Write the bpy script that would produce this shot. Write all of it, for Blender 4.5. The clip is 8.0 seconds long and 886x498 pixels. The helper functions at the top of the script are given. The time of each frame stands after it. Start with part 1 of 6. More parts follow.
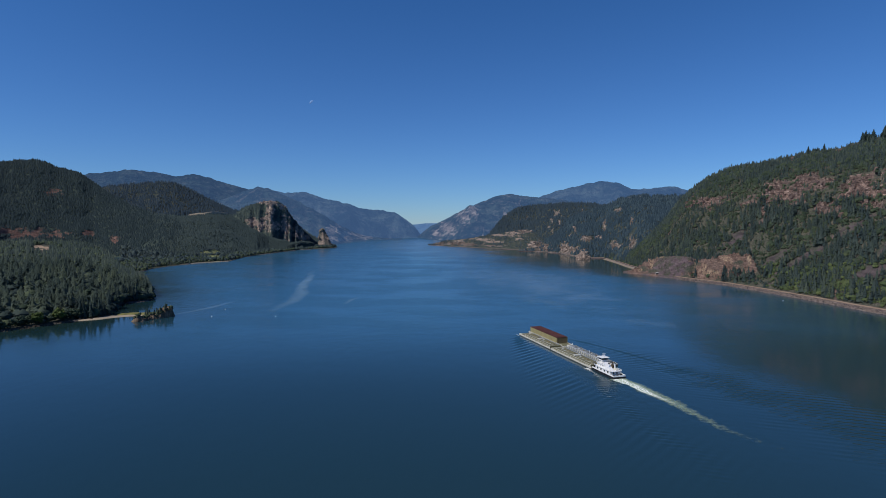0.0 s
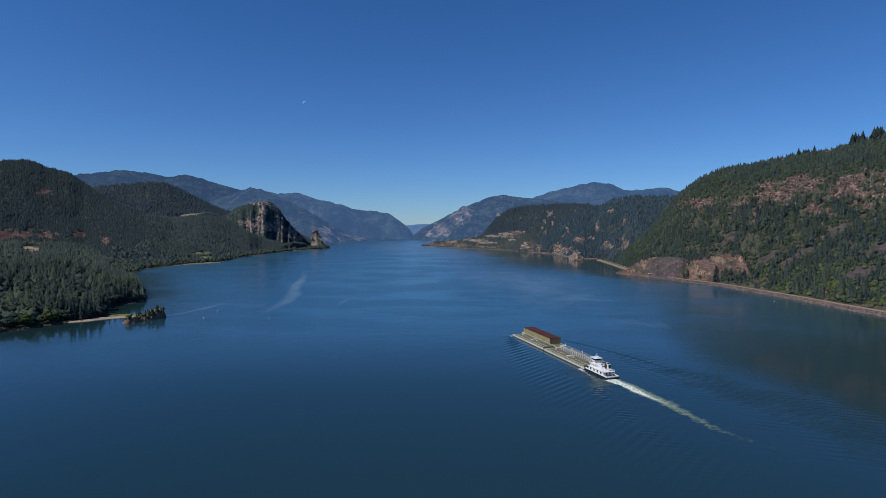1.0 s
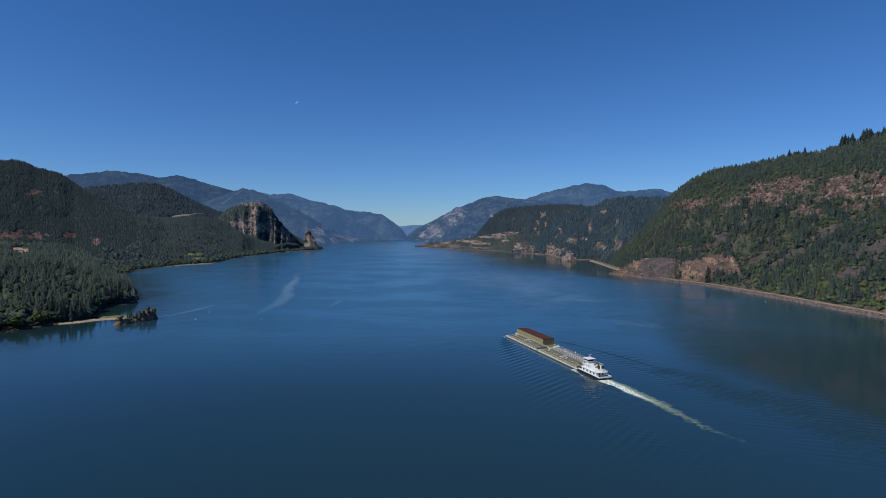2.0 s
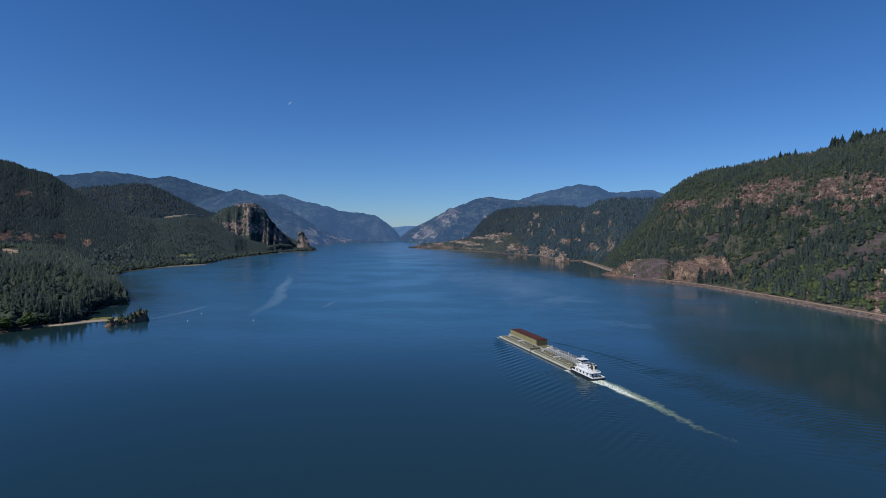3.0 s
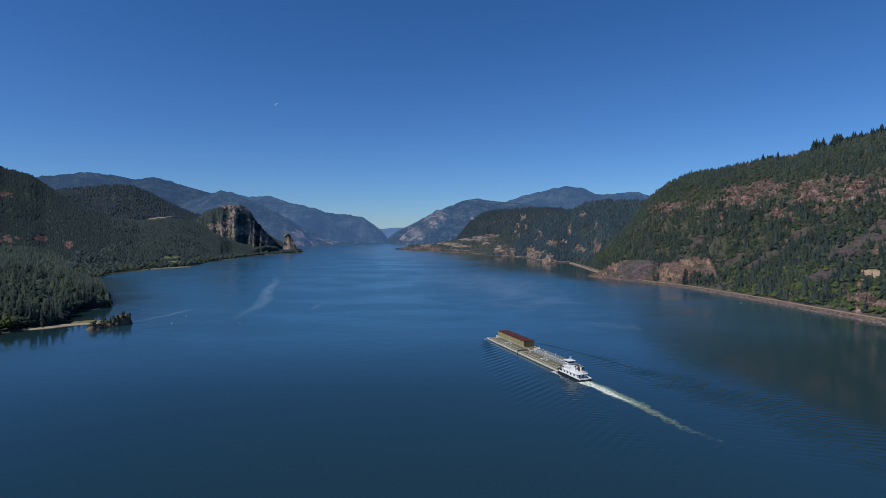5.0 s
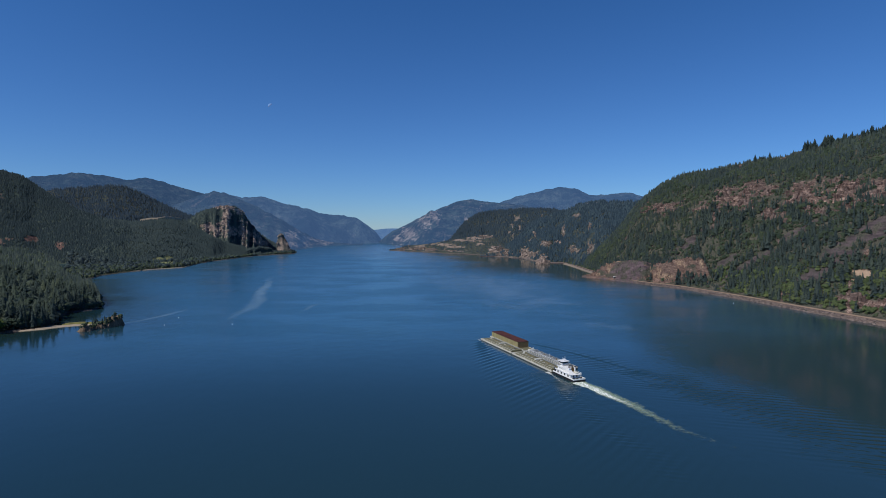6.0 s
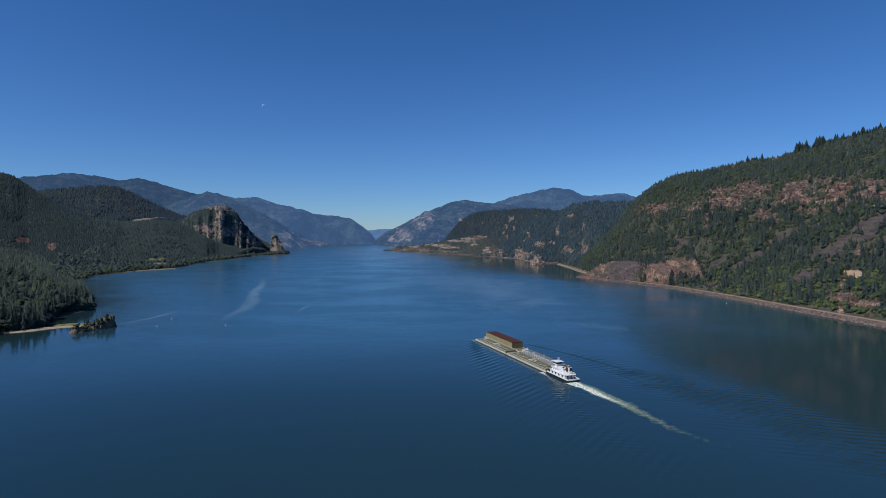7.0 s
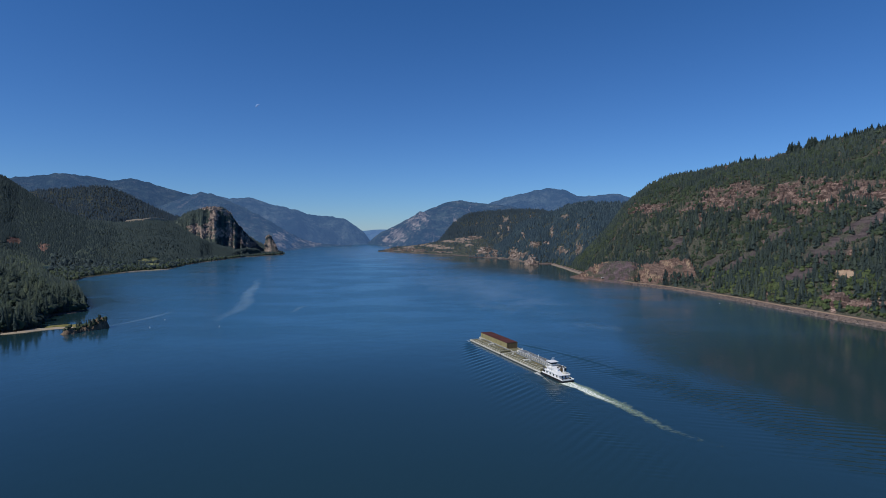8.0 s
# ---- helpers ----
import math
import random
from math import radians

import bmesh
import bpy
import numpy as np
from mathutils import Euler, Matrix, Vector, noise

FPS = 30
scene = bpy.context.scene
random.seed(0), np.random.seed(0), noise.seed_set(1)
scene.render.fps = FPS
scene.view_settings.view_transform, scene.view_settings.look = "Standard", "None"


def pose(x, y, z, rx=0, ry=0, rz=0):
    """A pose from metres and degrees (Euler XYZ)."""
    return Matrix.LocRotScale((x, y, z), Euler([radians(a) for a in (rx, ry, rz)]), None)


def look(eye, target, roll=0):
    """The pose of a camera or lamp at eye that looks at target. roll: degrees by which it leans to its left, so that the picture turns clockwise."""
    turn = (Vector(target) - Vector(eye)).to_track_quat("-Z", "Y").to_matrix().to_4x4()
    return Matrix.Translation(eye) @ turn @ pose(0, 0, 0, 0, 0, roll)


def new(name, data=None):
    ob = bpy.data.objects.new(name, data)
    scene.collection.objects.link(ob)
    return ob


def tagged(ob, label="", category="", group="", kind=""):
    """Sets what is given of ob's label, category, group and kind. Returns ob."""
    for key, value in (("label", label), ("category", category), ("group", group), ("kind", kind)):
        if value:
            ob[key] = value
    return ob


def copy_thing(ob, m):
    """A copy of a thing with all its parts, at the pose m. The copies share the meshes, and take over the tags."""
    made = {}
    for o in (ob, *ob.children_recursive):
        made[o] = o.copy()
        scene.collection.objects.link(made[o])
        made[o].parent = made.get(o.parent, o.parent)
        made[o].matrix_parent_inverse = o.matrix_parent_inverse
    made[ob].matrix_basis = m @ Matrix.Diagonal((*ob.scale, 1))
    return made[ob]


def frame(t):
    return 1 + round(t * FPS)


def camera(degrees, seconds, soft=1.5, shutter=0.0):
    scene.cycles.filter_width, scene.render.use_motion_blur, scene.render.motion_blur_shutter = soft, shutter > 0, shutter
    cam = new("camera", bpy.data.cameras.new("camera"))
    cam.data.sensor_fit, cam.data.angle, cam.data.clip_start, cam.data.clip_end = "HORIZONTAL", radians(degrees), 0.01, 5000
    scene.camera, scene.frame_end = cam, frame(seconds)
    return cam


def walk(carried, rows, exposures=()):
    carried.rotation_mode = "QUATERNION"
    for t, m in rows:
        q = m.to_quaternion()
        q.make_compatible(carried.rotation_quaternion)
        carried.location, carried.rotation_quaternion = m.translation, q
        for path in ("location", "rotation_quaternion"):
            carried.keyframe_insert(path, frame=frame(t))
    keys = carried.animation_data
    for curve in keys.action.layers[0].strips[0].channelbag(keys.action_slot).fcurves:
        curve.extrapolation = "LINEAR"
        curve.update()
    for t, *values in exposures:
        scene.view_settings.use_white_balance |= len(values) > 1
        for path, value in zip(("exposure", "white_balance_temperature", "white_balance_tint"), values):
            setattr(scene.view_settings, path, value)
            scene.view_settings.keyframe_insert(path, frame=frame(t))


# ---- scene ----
EYE_HEIGHT = 122.0
cam = camera(77.0, 8.0, soft=0.55)

# seconds, yaw, pitch, roll in degrees; the eye drifts slowly ahead
TURNS = [
    (0.0, 2.709, -2.705, -0.015), (1.0, 2.021, -2.613, -0.004), (2.0, 1.337, -2.517, 0.002),
    (3.0, 0.661, -2.422, 0.003), (4.0, 0.0, -2.330, 0.0), (5.0, -0.642, -2.245, -0.008),
    (6.0, -1.260, -2.172, -0.022), (7.0, -1.848, -2.111, -0.041), (8.0, -2.402, -2.069, -0.066),
]
DRIFT = 0.35
walk(cam, [(t, pose(0, DRIFT * (t - 4.0), EYE_HEIGHT, 90 + p, 0, y) @ pose(0, 0, 0, 0, 0, r)) for t, y, p, r in TURNS],
     exposures=[(0.0, 0.0), (8.0, 0.0)])

# ---- light ----
SUN_ELEVATION, SUN_BEARING = 48.0, -119.0    # degrees; bearing clockwise from straight ahead (+y)
world = bpy.data.worlds.new("sky")
scene.world = world
world.use_nodes = True
wn = world.node_tree.nodes
sky = wn.new("ShaderNodeTexSky")
sky.sky_type = "NISHITA"
sky.sun_disc = False
sky.sun_elevation, sky.sun_rotation = radians(SUN_ELEVATION), radians(SUN_BEARING)
sky.altitude, sky.air_density, sky.dust_density, sky.ozone_density = 100, 0.85, 0.0, 6.0
tint = wn.new("ShaderNodeMix")               # the clear, deep blue of dry summer air
tint.data_type, tint.blend_type = "RGBA", "MULTIPLY"
tint.inputs[0].default_value = 1.0
where, up, deepen = wn.new("ShaderNodeTexCoord"), wn.new("ShaderNodeSeparateXYZ"), wn.new("ShaderNodeValToRGB")
deepen.color_ramp.elements[0].position, deepen.color_ramp.elements[0].color = 0.0, (0.65, 0.91, 1.28, 1)
deepen.color_ramp.elements[1].position, deepen.color_ramp.elements[1].color = 0.38, (0.46, 0.91, 1.34, 1)
world.node_tree.links.new(where.outputs["Generated"], up.inputs[0])
world.node_tree.links.new(up.outputs["Z"], deepen.inputs["Fac"])
world.node_tree.links.new(deepen.outputs["Color"], tint.inputs[7])
wn["Background"].inputs["Strength"].default_value = 0.071
world.node_tree.links.new(sky.outputs[0], tint.inputs[6])
world.node_tree.links.new(tint.outputs[2], wn["Background"].inputs["Color"])

sun = new("sun", bpy.data.lights.new("sun", "SUN"))
sun.data.energy, sun.data.angle, sun.data.color = 3.35, radians(0.53), (1.0, 0.95, 0.87)
sb, se = radians(SUN_BEARING), radians(SUN_ELEVATION)
sun_way = Vector((math.sin(sb) * math.cos(se), math.cos(sb) * math.cos(se), math.sin(se)))
sun.matrix_basis = look(sun_way * 1000, (0, 0, 0))


# ---- materials ----
def material(name, rough=0.8, metal=0.0, spec=0.3):
    m = bpy.data.materials.new(name)
    m.use_nodes = True
    b = m.node_tree.nodes["Principled BSDF"]
    b.inputs["Roughness"].default_value, b.inputs["Metallic"].default_value = rough, metal
    b.inputs["Specular IOR Level"].default_value = spec
    return m, m.node_tree.nodes, m.node_tree.links, b


def coords(n, l, scale=(1, 1, 1), turn=0.0):
    g, mp = n.new("ShaderNodeNewGeometry"), n.new("ShaderNodeMapping")
    mp.inputs["Scale"].default_value = scale
    mp.inputs["Rotation"].default_value = (0, 0, radians(turn))
    l.new(g.outputs["Position"], mp.inputs["Vector"])
    return mp.outputs["Vector"]


def noise_tex(n, l, vec, scale, detail=4.0, rough=0.55):
    t = n.new("ShaderNodeTexNoise")
    t.inputs["Scale"].default_value, t.inputs["Detail"].default_value, t.inputs["Roughness"].default_value = scale, detail, rough
    l.new(vec, t.inputs["Vector"])
    return t.outputs["Fac"]


def ramp(n, l, fac, stops):
    r = n.new("ShaderNodeValToRGB")
    e = r.color_ramp.elements
    while len(e) < len(stops):
        e.new(0.5)
    for i, (p, c) in enumerate(stops):
        e[i].position, e[i].color = p, (*c, 1) if len(c) == 3 else c
    l.new(fac, r.inputs["Fac"])
    return r.outputs["Color"]


def mix(n, l, fac, a, b):
    x = n.new("ShaderNodeMix")
    x.data_type = "RGBA"
    for sock, v in ((x.inputs[0], fac), (x.inputs[6], a), (x.inputs[7], b)):
        if isinstance(v, (int, float)):
            sock.default_value = v
        elif isinstance(v, tuple):
            sock.default_value = (*v, 1)
        else:
            l.new(v, sock)
    return x.outputs[2]


def bump(n, l, b, height, strength, distance):
    u = n.new("ShaderNodeBump")
    u.inputs["Strength"].default_value, u.inputs["Distance"].default_value = strength, distance
    l.new(height, u.inputs["Height"])
    l.new(u.outputs["Normal"], b.inputs["Normal"])


def attr(n, name):
    a = n.new("ShaderNodeAttribute")
    a.attribute_name = name
    return a.outputs["Fac"]


def land_material(name, cover, rock, scree, sand, grain=0.03, relief=1.5, beds=(0.35, 0.35, 1.6)):
    """Forest floor and grass, with rock, scree and sand where the mesh's masks say so."""
    m, n, l, b = material(name, 0.92, spec=0.15)
    v = coords(n, l)
    big, small = noise_tex(n, l, v, grain * 0.25), noise_tex(n, l, v, grain * 3, 6.0, 0.65)
    c = ramp(n, l, big, [(0.35, cover[0]), (0.65, cover[1])])
    c = mix(n, l, ramp(n, l, small, [(0.45, (0, 0, 0)), (0.7, (0.7, 0.7, 0.7))]), c, cover[2])
    tufts = noise_tex(n, l, v, grain * 14, 3.0, 0.6)
    c = mix(n, l, ramp(n, l, tufts, [(0.48, (0, 0, 0)), (0.62, (0.75, 0.75, 0.75))]), c, tuple(k * 0.45 for k in cover[0]))
    vr = coords(n, l, (1.0, 1.0, 1.5))
    strata = noise_tex(n, l, coords(n, l, beds), grain * 4.5, 10.0, 0.66)
    jog = n.new("ShaderNodeVectorMath")
    jog.operation = "MULTIPLY_ADD"
    warp = n.new("ShaderNodeTexNoise")
    warp.inputs["Scale"].default_value, warp.inputs["Detail"].default_value = grain * 3, 3.0
    l.new(vr, warp.inputs["Vector"])
    l.new(warp.outputs["Color"], jog.inputs[0])
    jog.inputs[1].default_value = (9, 9, 9)
    l.new(vr, jog.inputs[2])
    blocks, cracks = n.new("ShaderNodeTexVoronoi"), n.new("ShaderNodeTexVoronoi")
    cracks.feature = "DISTANCE_TO_EDGE"
    for t in (blocks, cracks):
        t.inputs["Scale"].default_value = grain * 5.0
        l.new(jog.outputs[0], t.inputs["Vector"])
    tone = n.new("ShaderNodeSeparateColor")
    l.new(blocks.outputs["Color"], tone.inputs[0])
    rk = ramp(n, l, tone.outputs[0], [(0.0, tuple(k * 0.7 for k in rock[1])), (0.5, rock[1]), (1.0, rock[2])])
    rk = mix(n, l, ramp(n, l, strata, [(0.4, (1, 1, 1)), (0.56, (0, 0, 0))]), rk, rock[0])
    rk = mix(n, l, ramp(n, l, cracks.outputs["Distance"], [(0.0, (0.85, 0.85, 0.85)), (0.10, (0, 0, 0))]), rk, rock[0])
    weathered = noise_tex(n, l, v, grain * 0.6, 4.0, 0.6)
    rk = mix(n, l, ramp(n, l, weathered, [(0.42, (0, 0, 0)), (0.58, (0.45, 0.45, 0.45))]), rk, tuple(0.45 * k + 0.25 * rock[1][1] for k in rock[1]))
    grassed = noise_tex(n, l, coords(n, l, (1.0, 1.0, 0.6)), grain * 1.6, 5.0, 0.7)        # grass creeps over the loose stones
    bare = n.new("ShaderNodeMath")
    bare.operation = "MULTIPLY"
    l.new(attr(n, "scree"), bare.inputs[0])
    l.new(ramp(n, l, grassed, [(0.40, (0.15, 0.15, 0.15)), (0.50, (1, 1, 1))]), bare.inputs[1])
    c = mix(n, l, bare.outputs[0], c, ramp(n, l, strata, [(0.38, scree[0]), (0.6, scree[1])]))
    c = mix(n, l, attr(n, "rock"), c, rk)
    c = mix(n, l, attr(n, "sand"), c, ramp(n, l, small, [(0.35, sand[0]), (0.65, sand[1])]))
    l.new(c, b.inputs["Base Color"])
    relief_sum = n.new("ShaderNodeMath")
    relief_sum.operation = "ADD"
    l.new(strata, relief_sum.inputs[0])
    l.new(tone.outputs[1], relief_sum.inputs[1])
    bump(n, l, b, relief_sum.outputs[0], 1.0, relief)
    return m


ROCK = ((0.075, 0.050, 0.045), (0.255, 0.172, 0.142), (0.40, 0.285, 0.23))
SCREE = ((0.048, 0.040, 0.042), (0.110, 0.086, 0.088))
SAND = ((0.32, 0.22, 0.15), (0.43, 0.315, 0.22))
near_land = land_material("hillside", ((0.060, 0.067, 0.050), (0.094, 0.092, 0.068), (0.142, 0.124, 0.098)), ROCK, SCREE, SAND)
red_land = land_material("red_earth_hillside", ((0.044, 0.064, 0.056), (0.056, 0.078, 0.062), (0.066, 0.080, 0.062)),
                         ((0.085, 0.05, 0.042), (0.18, 0.10, 0.08), (0.24, 0.16, 0.13)), SCREE, ((0.18, 0.18, 0.08), (0.30, 0.30, 0.13)))
mid_land = land_material("distant_hillside", ((0.046, 0.062, 0.054), (0.070, 0.082, 0.064), (0.125, 0.120, 0.096)),
                         ((0.10, 0.08, 0.07), (0.30, 0.235, 0.195), (0.44, 0.35, 0.285)), SCREE, ((0.20, 0.155, 0.125), (0.30, 0.235, 0.19)), 0.015, 3.0)
bank_land = land_material("river_bank_land", ((0.048, 0.060, 0.034), (0.070, 0.080, 0.042), (0.105, 0.095, 0.062)),
                          ((0.18, 0.19, 0.07), (0.30, 0.33, 0.11), (0.36, 0.38, 0.14)), SCREE, ((0.28, 0.245, 0.20), (0.38, 0.34, 0.285)))   # its bare patch is a meadow
bluff_land = land_material("bluff_basalt", ((0.060, 0.067, 0.050), (0.094, 0.092, 0.068), (0.142, 0.124, 0.098)),
                           ((0.12, 0.078, 0.062), (0.235, 0.150, 0.118), (0.31, 0.210, 0.162)), ((0.095, 0.070, 0.076), (0.165, 0.122, 0.128)),
                           ((0.27, 0.185, 0.125), (0.36, 0.26, 0.175)), 0.045, 1.6)
cliff_land = land_material("cliff_rock", ((0.06, 0.085, 0.075), (0.085, 0.11, 0.09), (0.11, 0.125, 0.095)),
                           ((0.15, 0.115, 0.10), (0.46, 0.345, 0.275), (0.62, 0.49, 0.39)), SCREE, ((0.46, 0.34, 0.25), (0.60, 0.47, 0.36)), 0.022, 3.0, (1.0, 1.0, 0.7))


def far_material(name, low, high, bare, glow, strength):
    """Wooded mountains many kilometres off; the blue air before them is added as emission."""
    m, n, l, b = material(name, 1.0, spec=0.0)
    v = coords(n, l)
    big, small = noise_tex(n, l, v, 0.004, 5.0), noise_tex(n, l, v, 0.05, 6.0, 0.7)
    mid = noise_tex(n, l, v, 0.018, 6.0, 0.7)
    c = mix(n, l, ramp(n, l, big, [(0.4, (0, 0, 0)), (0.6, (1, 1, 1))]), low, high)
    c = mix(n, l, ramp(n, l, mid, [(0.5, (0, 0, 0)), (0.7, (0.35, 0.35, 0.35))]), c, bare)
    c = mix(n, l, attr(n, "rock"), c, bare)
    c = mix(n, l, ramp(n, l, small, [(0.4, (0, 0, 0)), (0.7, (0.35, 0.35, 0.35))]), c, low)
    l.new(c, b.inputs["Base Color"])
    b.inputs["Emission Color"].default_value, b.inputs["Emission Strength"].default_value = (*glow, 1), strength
    # shade in the furrows between ribs is painted into the base colour
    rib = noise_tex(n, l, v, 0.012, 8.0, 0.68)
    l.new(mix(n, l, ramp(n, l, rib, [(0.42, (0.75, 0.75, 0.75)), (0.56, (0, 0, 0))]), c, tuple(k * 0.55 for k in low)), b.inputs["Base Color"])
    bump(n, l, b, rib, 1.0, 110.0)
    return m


# haze put in as a glow: the slopes themselves emit the air's blue
AIR_GLOW = (0.135, 0.285, 0.62)
far_land = far_material("far_mountain", (0.016, 0.030, 0.030), (0.062, 0.084, 0.066), (0.44, 0.35, 0.285), AIR_GLOW, 0.235)
left_far_land = far_material("left_far_mountain", (0.016, 0.030, 0.032), (0.058, 0.080, 0.068), (0.22, 0.19, 0.17), AIR_GLOW, 0.19)
farthest_land = far_material("farthest_mountain", (0.013, 0.026, 0.030), (0.070, 0.092, 0.080), (0.20, 0.18, 0.165), AIR_GLOW, 0.295)
gap_land = far_material("gap_mountain", (0.04, 0.06, 0.06), (0.055, 0.08, 0.07), (0.18, 0.17, 0.16), AIR_GLOW, 0.5)


def leaf_material(name, dark, light):
    m, n, l, b = material(name, 0.75, spec=0.2)
    v = coords(n, l)
    dim, glad = tuple(k * 0.72 for k in dark), (light[0] * 1.2, light[1] * 1.15, light[2])
    c = ramp(n, l, attr(n, "tone"), [(0.0, dim), (0.35, dark), (0.85, light), (1.0, glad)])
    patch, stand = noise_tex(n, l, v, 0.03, 4.0), noise_tex(n, l, v, 0.006, 3.0)
    c = mix(n, l, ramp(n, l, patch, [(0.4, (0, 0, 0)), (0.65, (0.4, 0.4, 0.4))]), c, light)
    c = mix(n, l, ramp(n, l, stand, [(0.42, (0, 0, 0)), (0.62, (0.45, 0.45, 0.45))]), c, dark)
    l.new(c, b.inputs["Base Color"])
    thin, blend = n.new("ShaderNodeBsdfTranslucent"), n.new("ShaderNodeMixShader")
    l.new(c, thin.inputs["Color"])
    blend.inputs[0].default_value = 0.42
    l.new(b.outputs[0], blend.inputs[1])
    l.new(thin.outputs[0], blend.inputs[2])
    l.new(blend.outputs[0], n["Material Output"].inputs["Surface"])
    return m


# blue is raised a little in the near needles as painted haze
fir = leaf_material("fir_needles", (0.056, 0.086, 0.088), (0.112, 0.148, 0.122))
fir_near = leaf_material("near_fir_needles", (0.056, 0.086, 0.079), (0.116, 0.150, 0.110))
# the next five mix the blue and lift of distant haze into leaf colour
fir_far = leaf_material("hazed_fir_needles", (0.046, 0.076, 0.106), (0.085, 0.126, 0.148))
fir_mid = leaf_material("hazed_hill_fir_needles", (0.043, 0.079, 0.114), (0.088, 0.138, 0.168))
fir_valley = leaf_material("hazed_valley_leaves", (0.027, 0.049, 0.062), (0.049, 0.077, 0.080))
fir_bank = leaf_material("hazed_bank_leaves", (0.055, 0.086, 0.098), (0.098, 0.134, 0.124))
fir_round = leaf_material("hazed_round_hill_needles", (0.037, 0.063, 0.095), (0.063, 0.099, 0.126))
bright = leaf_material("bright_waterside_leaves", (0.10, 0.14, 0.04), (0.17, 0.21, 0.06))
sunny = leaf_material("sunny_slope_leaves", (0.085, 0.125, 0.056), (0.160, 0.200, 0.085))
broad = leaf_material("broad_leaves", (0.066, 0.100, 0.064), (0.116, 0.150, 0.088))


def plain(name, colour, rough=0.6, metal=0.0, vary=0.25, scale=0.6):
    """Painted or bare surface with grime at two scales."""
    m, n, l, b = material(name, rough, metal)
    v = coords(n, l)
    a, c = noise_tex(n, l, v, scale, 5.0), noise_tex(n, l, v, scale * 9, 3.0)
    dark = tuple(k * (1 - vary) for k in colour)
    col = mix(n, l, ramp(n, l, a, [(0.35, (0, 0, 0)), (0.7, (1, 1, 1))]), colour, dark)
    col = mix(n, l, ramp(n, l, c, [(0.5, (0, 0, 0)), (0.8, (0.5, 0.5, 0.5))]), col, dark)
    l.new(col, b.inputs["Base Color"])
    bump(n, l, b, c, 0.2, 0.02)
    return m


bark = plain("bark", (0.09, 0.065, 0.045), 0.9)
shore_rock = plain("shore_rock", (0.115, 0.085, 0.06), 0.9, 0.0, 0.5, 0.12)
beach_sand = plain("beach_sand", (0.42, 0.34, 0.24), 0.9, 0.0, 0.25, 0.1)
dry_grass = plain("dry_grass", (0.22, 0.20, 0.06), 0.9, 0.0, 0.5, 0.15)
hull_grey = plain("weathered_hull_paint", (0.12, 0.11, 0.09), 0.6, 0.0, 0.35, 0.2)
deck_olive = plain("olive_deck_paint", (0.195, 0.182, 0.102), 0.75, 0.0, 0.35, 0.15)
deck_trunk = plain("olive_trunk_paint", (0.205, 0.192, 0.112), 0.75, 0.0, 0.3, 0.2)
deck_grey = plain("grey_deck_paint", (0.26, 0.28, 0.28), 0.7, 0.0, 0.35, 0.2)
pale_paint = plain("pale_rail_paint", (0.66, 0.64, 0.55), 0.6, 0.0, 0.2)
white_paint = plain("white_ship_paint", (0.86, 0.86, 0.84), 0.45, 0.0, 0.12)
dark_steel = plain("dark_steel", (0.035, 0.035, 0.04), 0.6, 0.3)
yellow_side = plain("yellow_cargo_siding", (0.34, 0.30, 0.15), 0.6, 0.0, 0.2, 0.2)
rust_roof = plain("rust_brown_roofing", (0.105, 0.034, 0.024), 0.8, 0.0, 0.35, 0.1)
pipe_steel = plain("pipe_steel", (0.42, 0.43, 0.42), 0.45, 0.5)
glass_dark = plain("dark_window_glass", (0.02, 0.03, 0.035), 0.08, 0.0, 0.1)


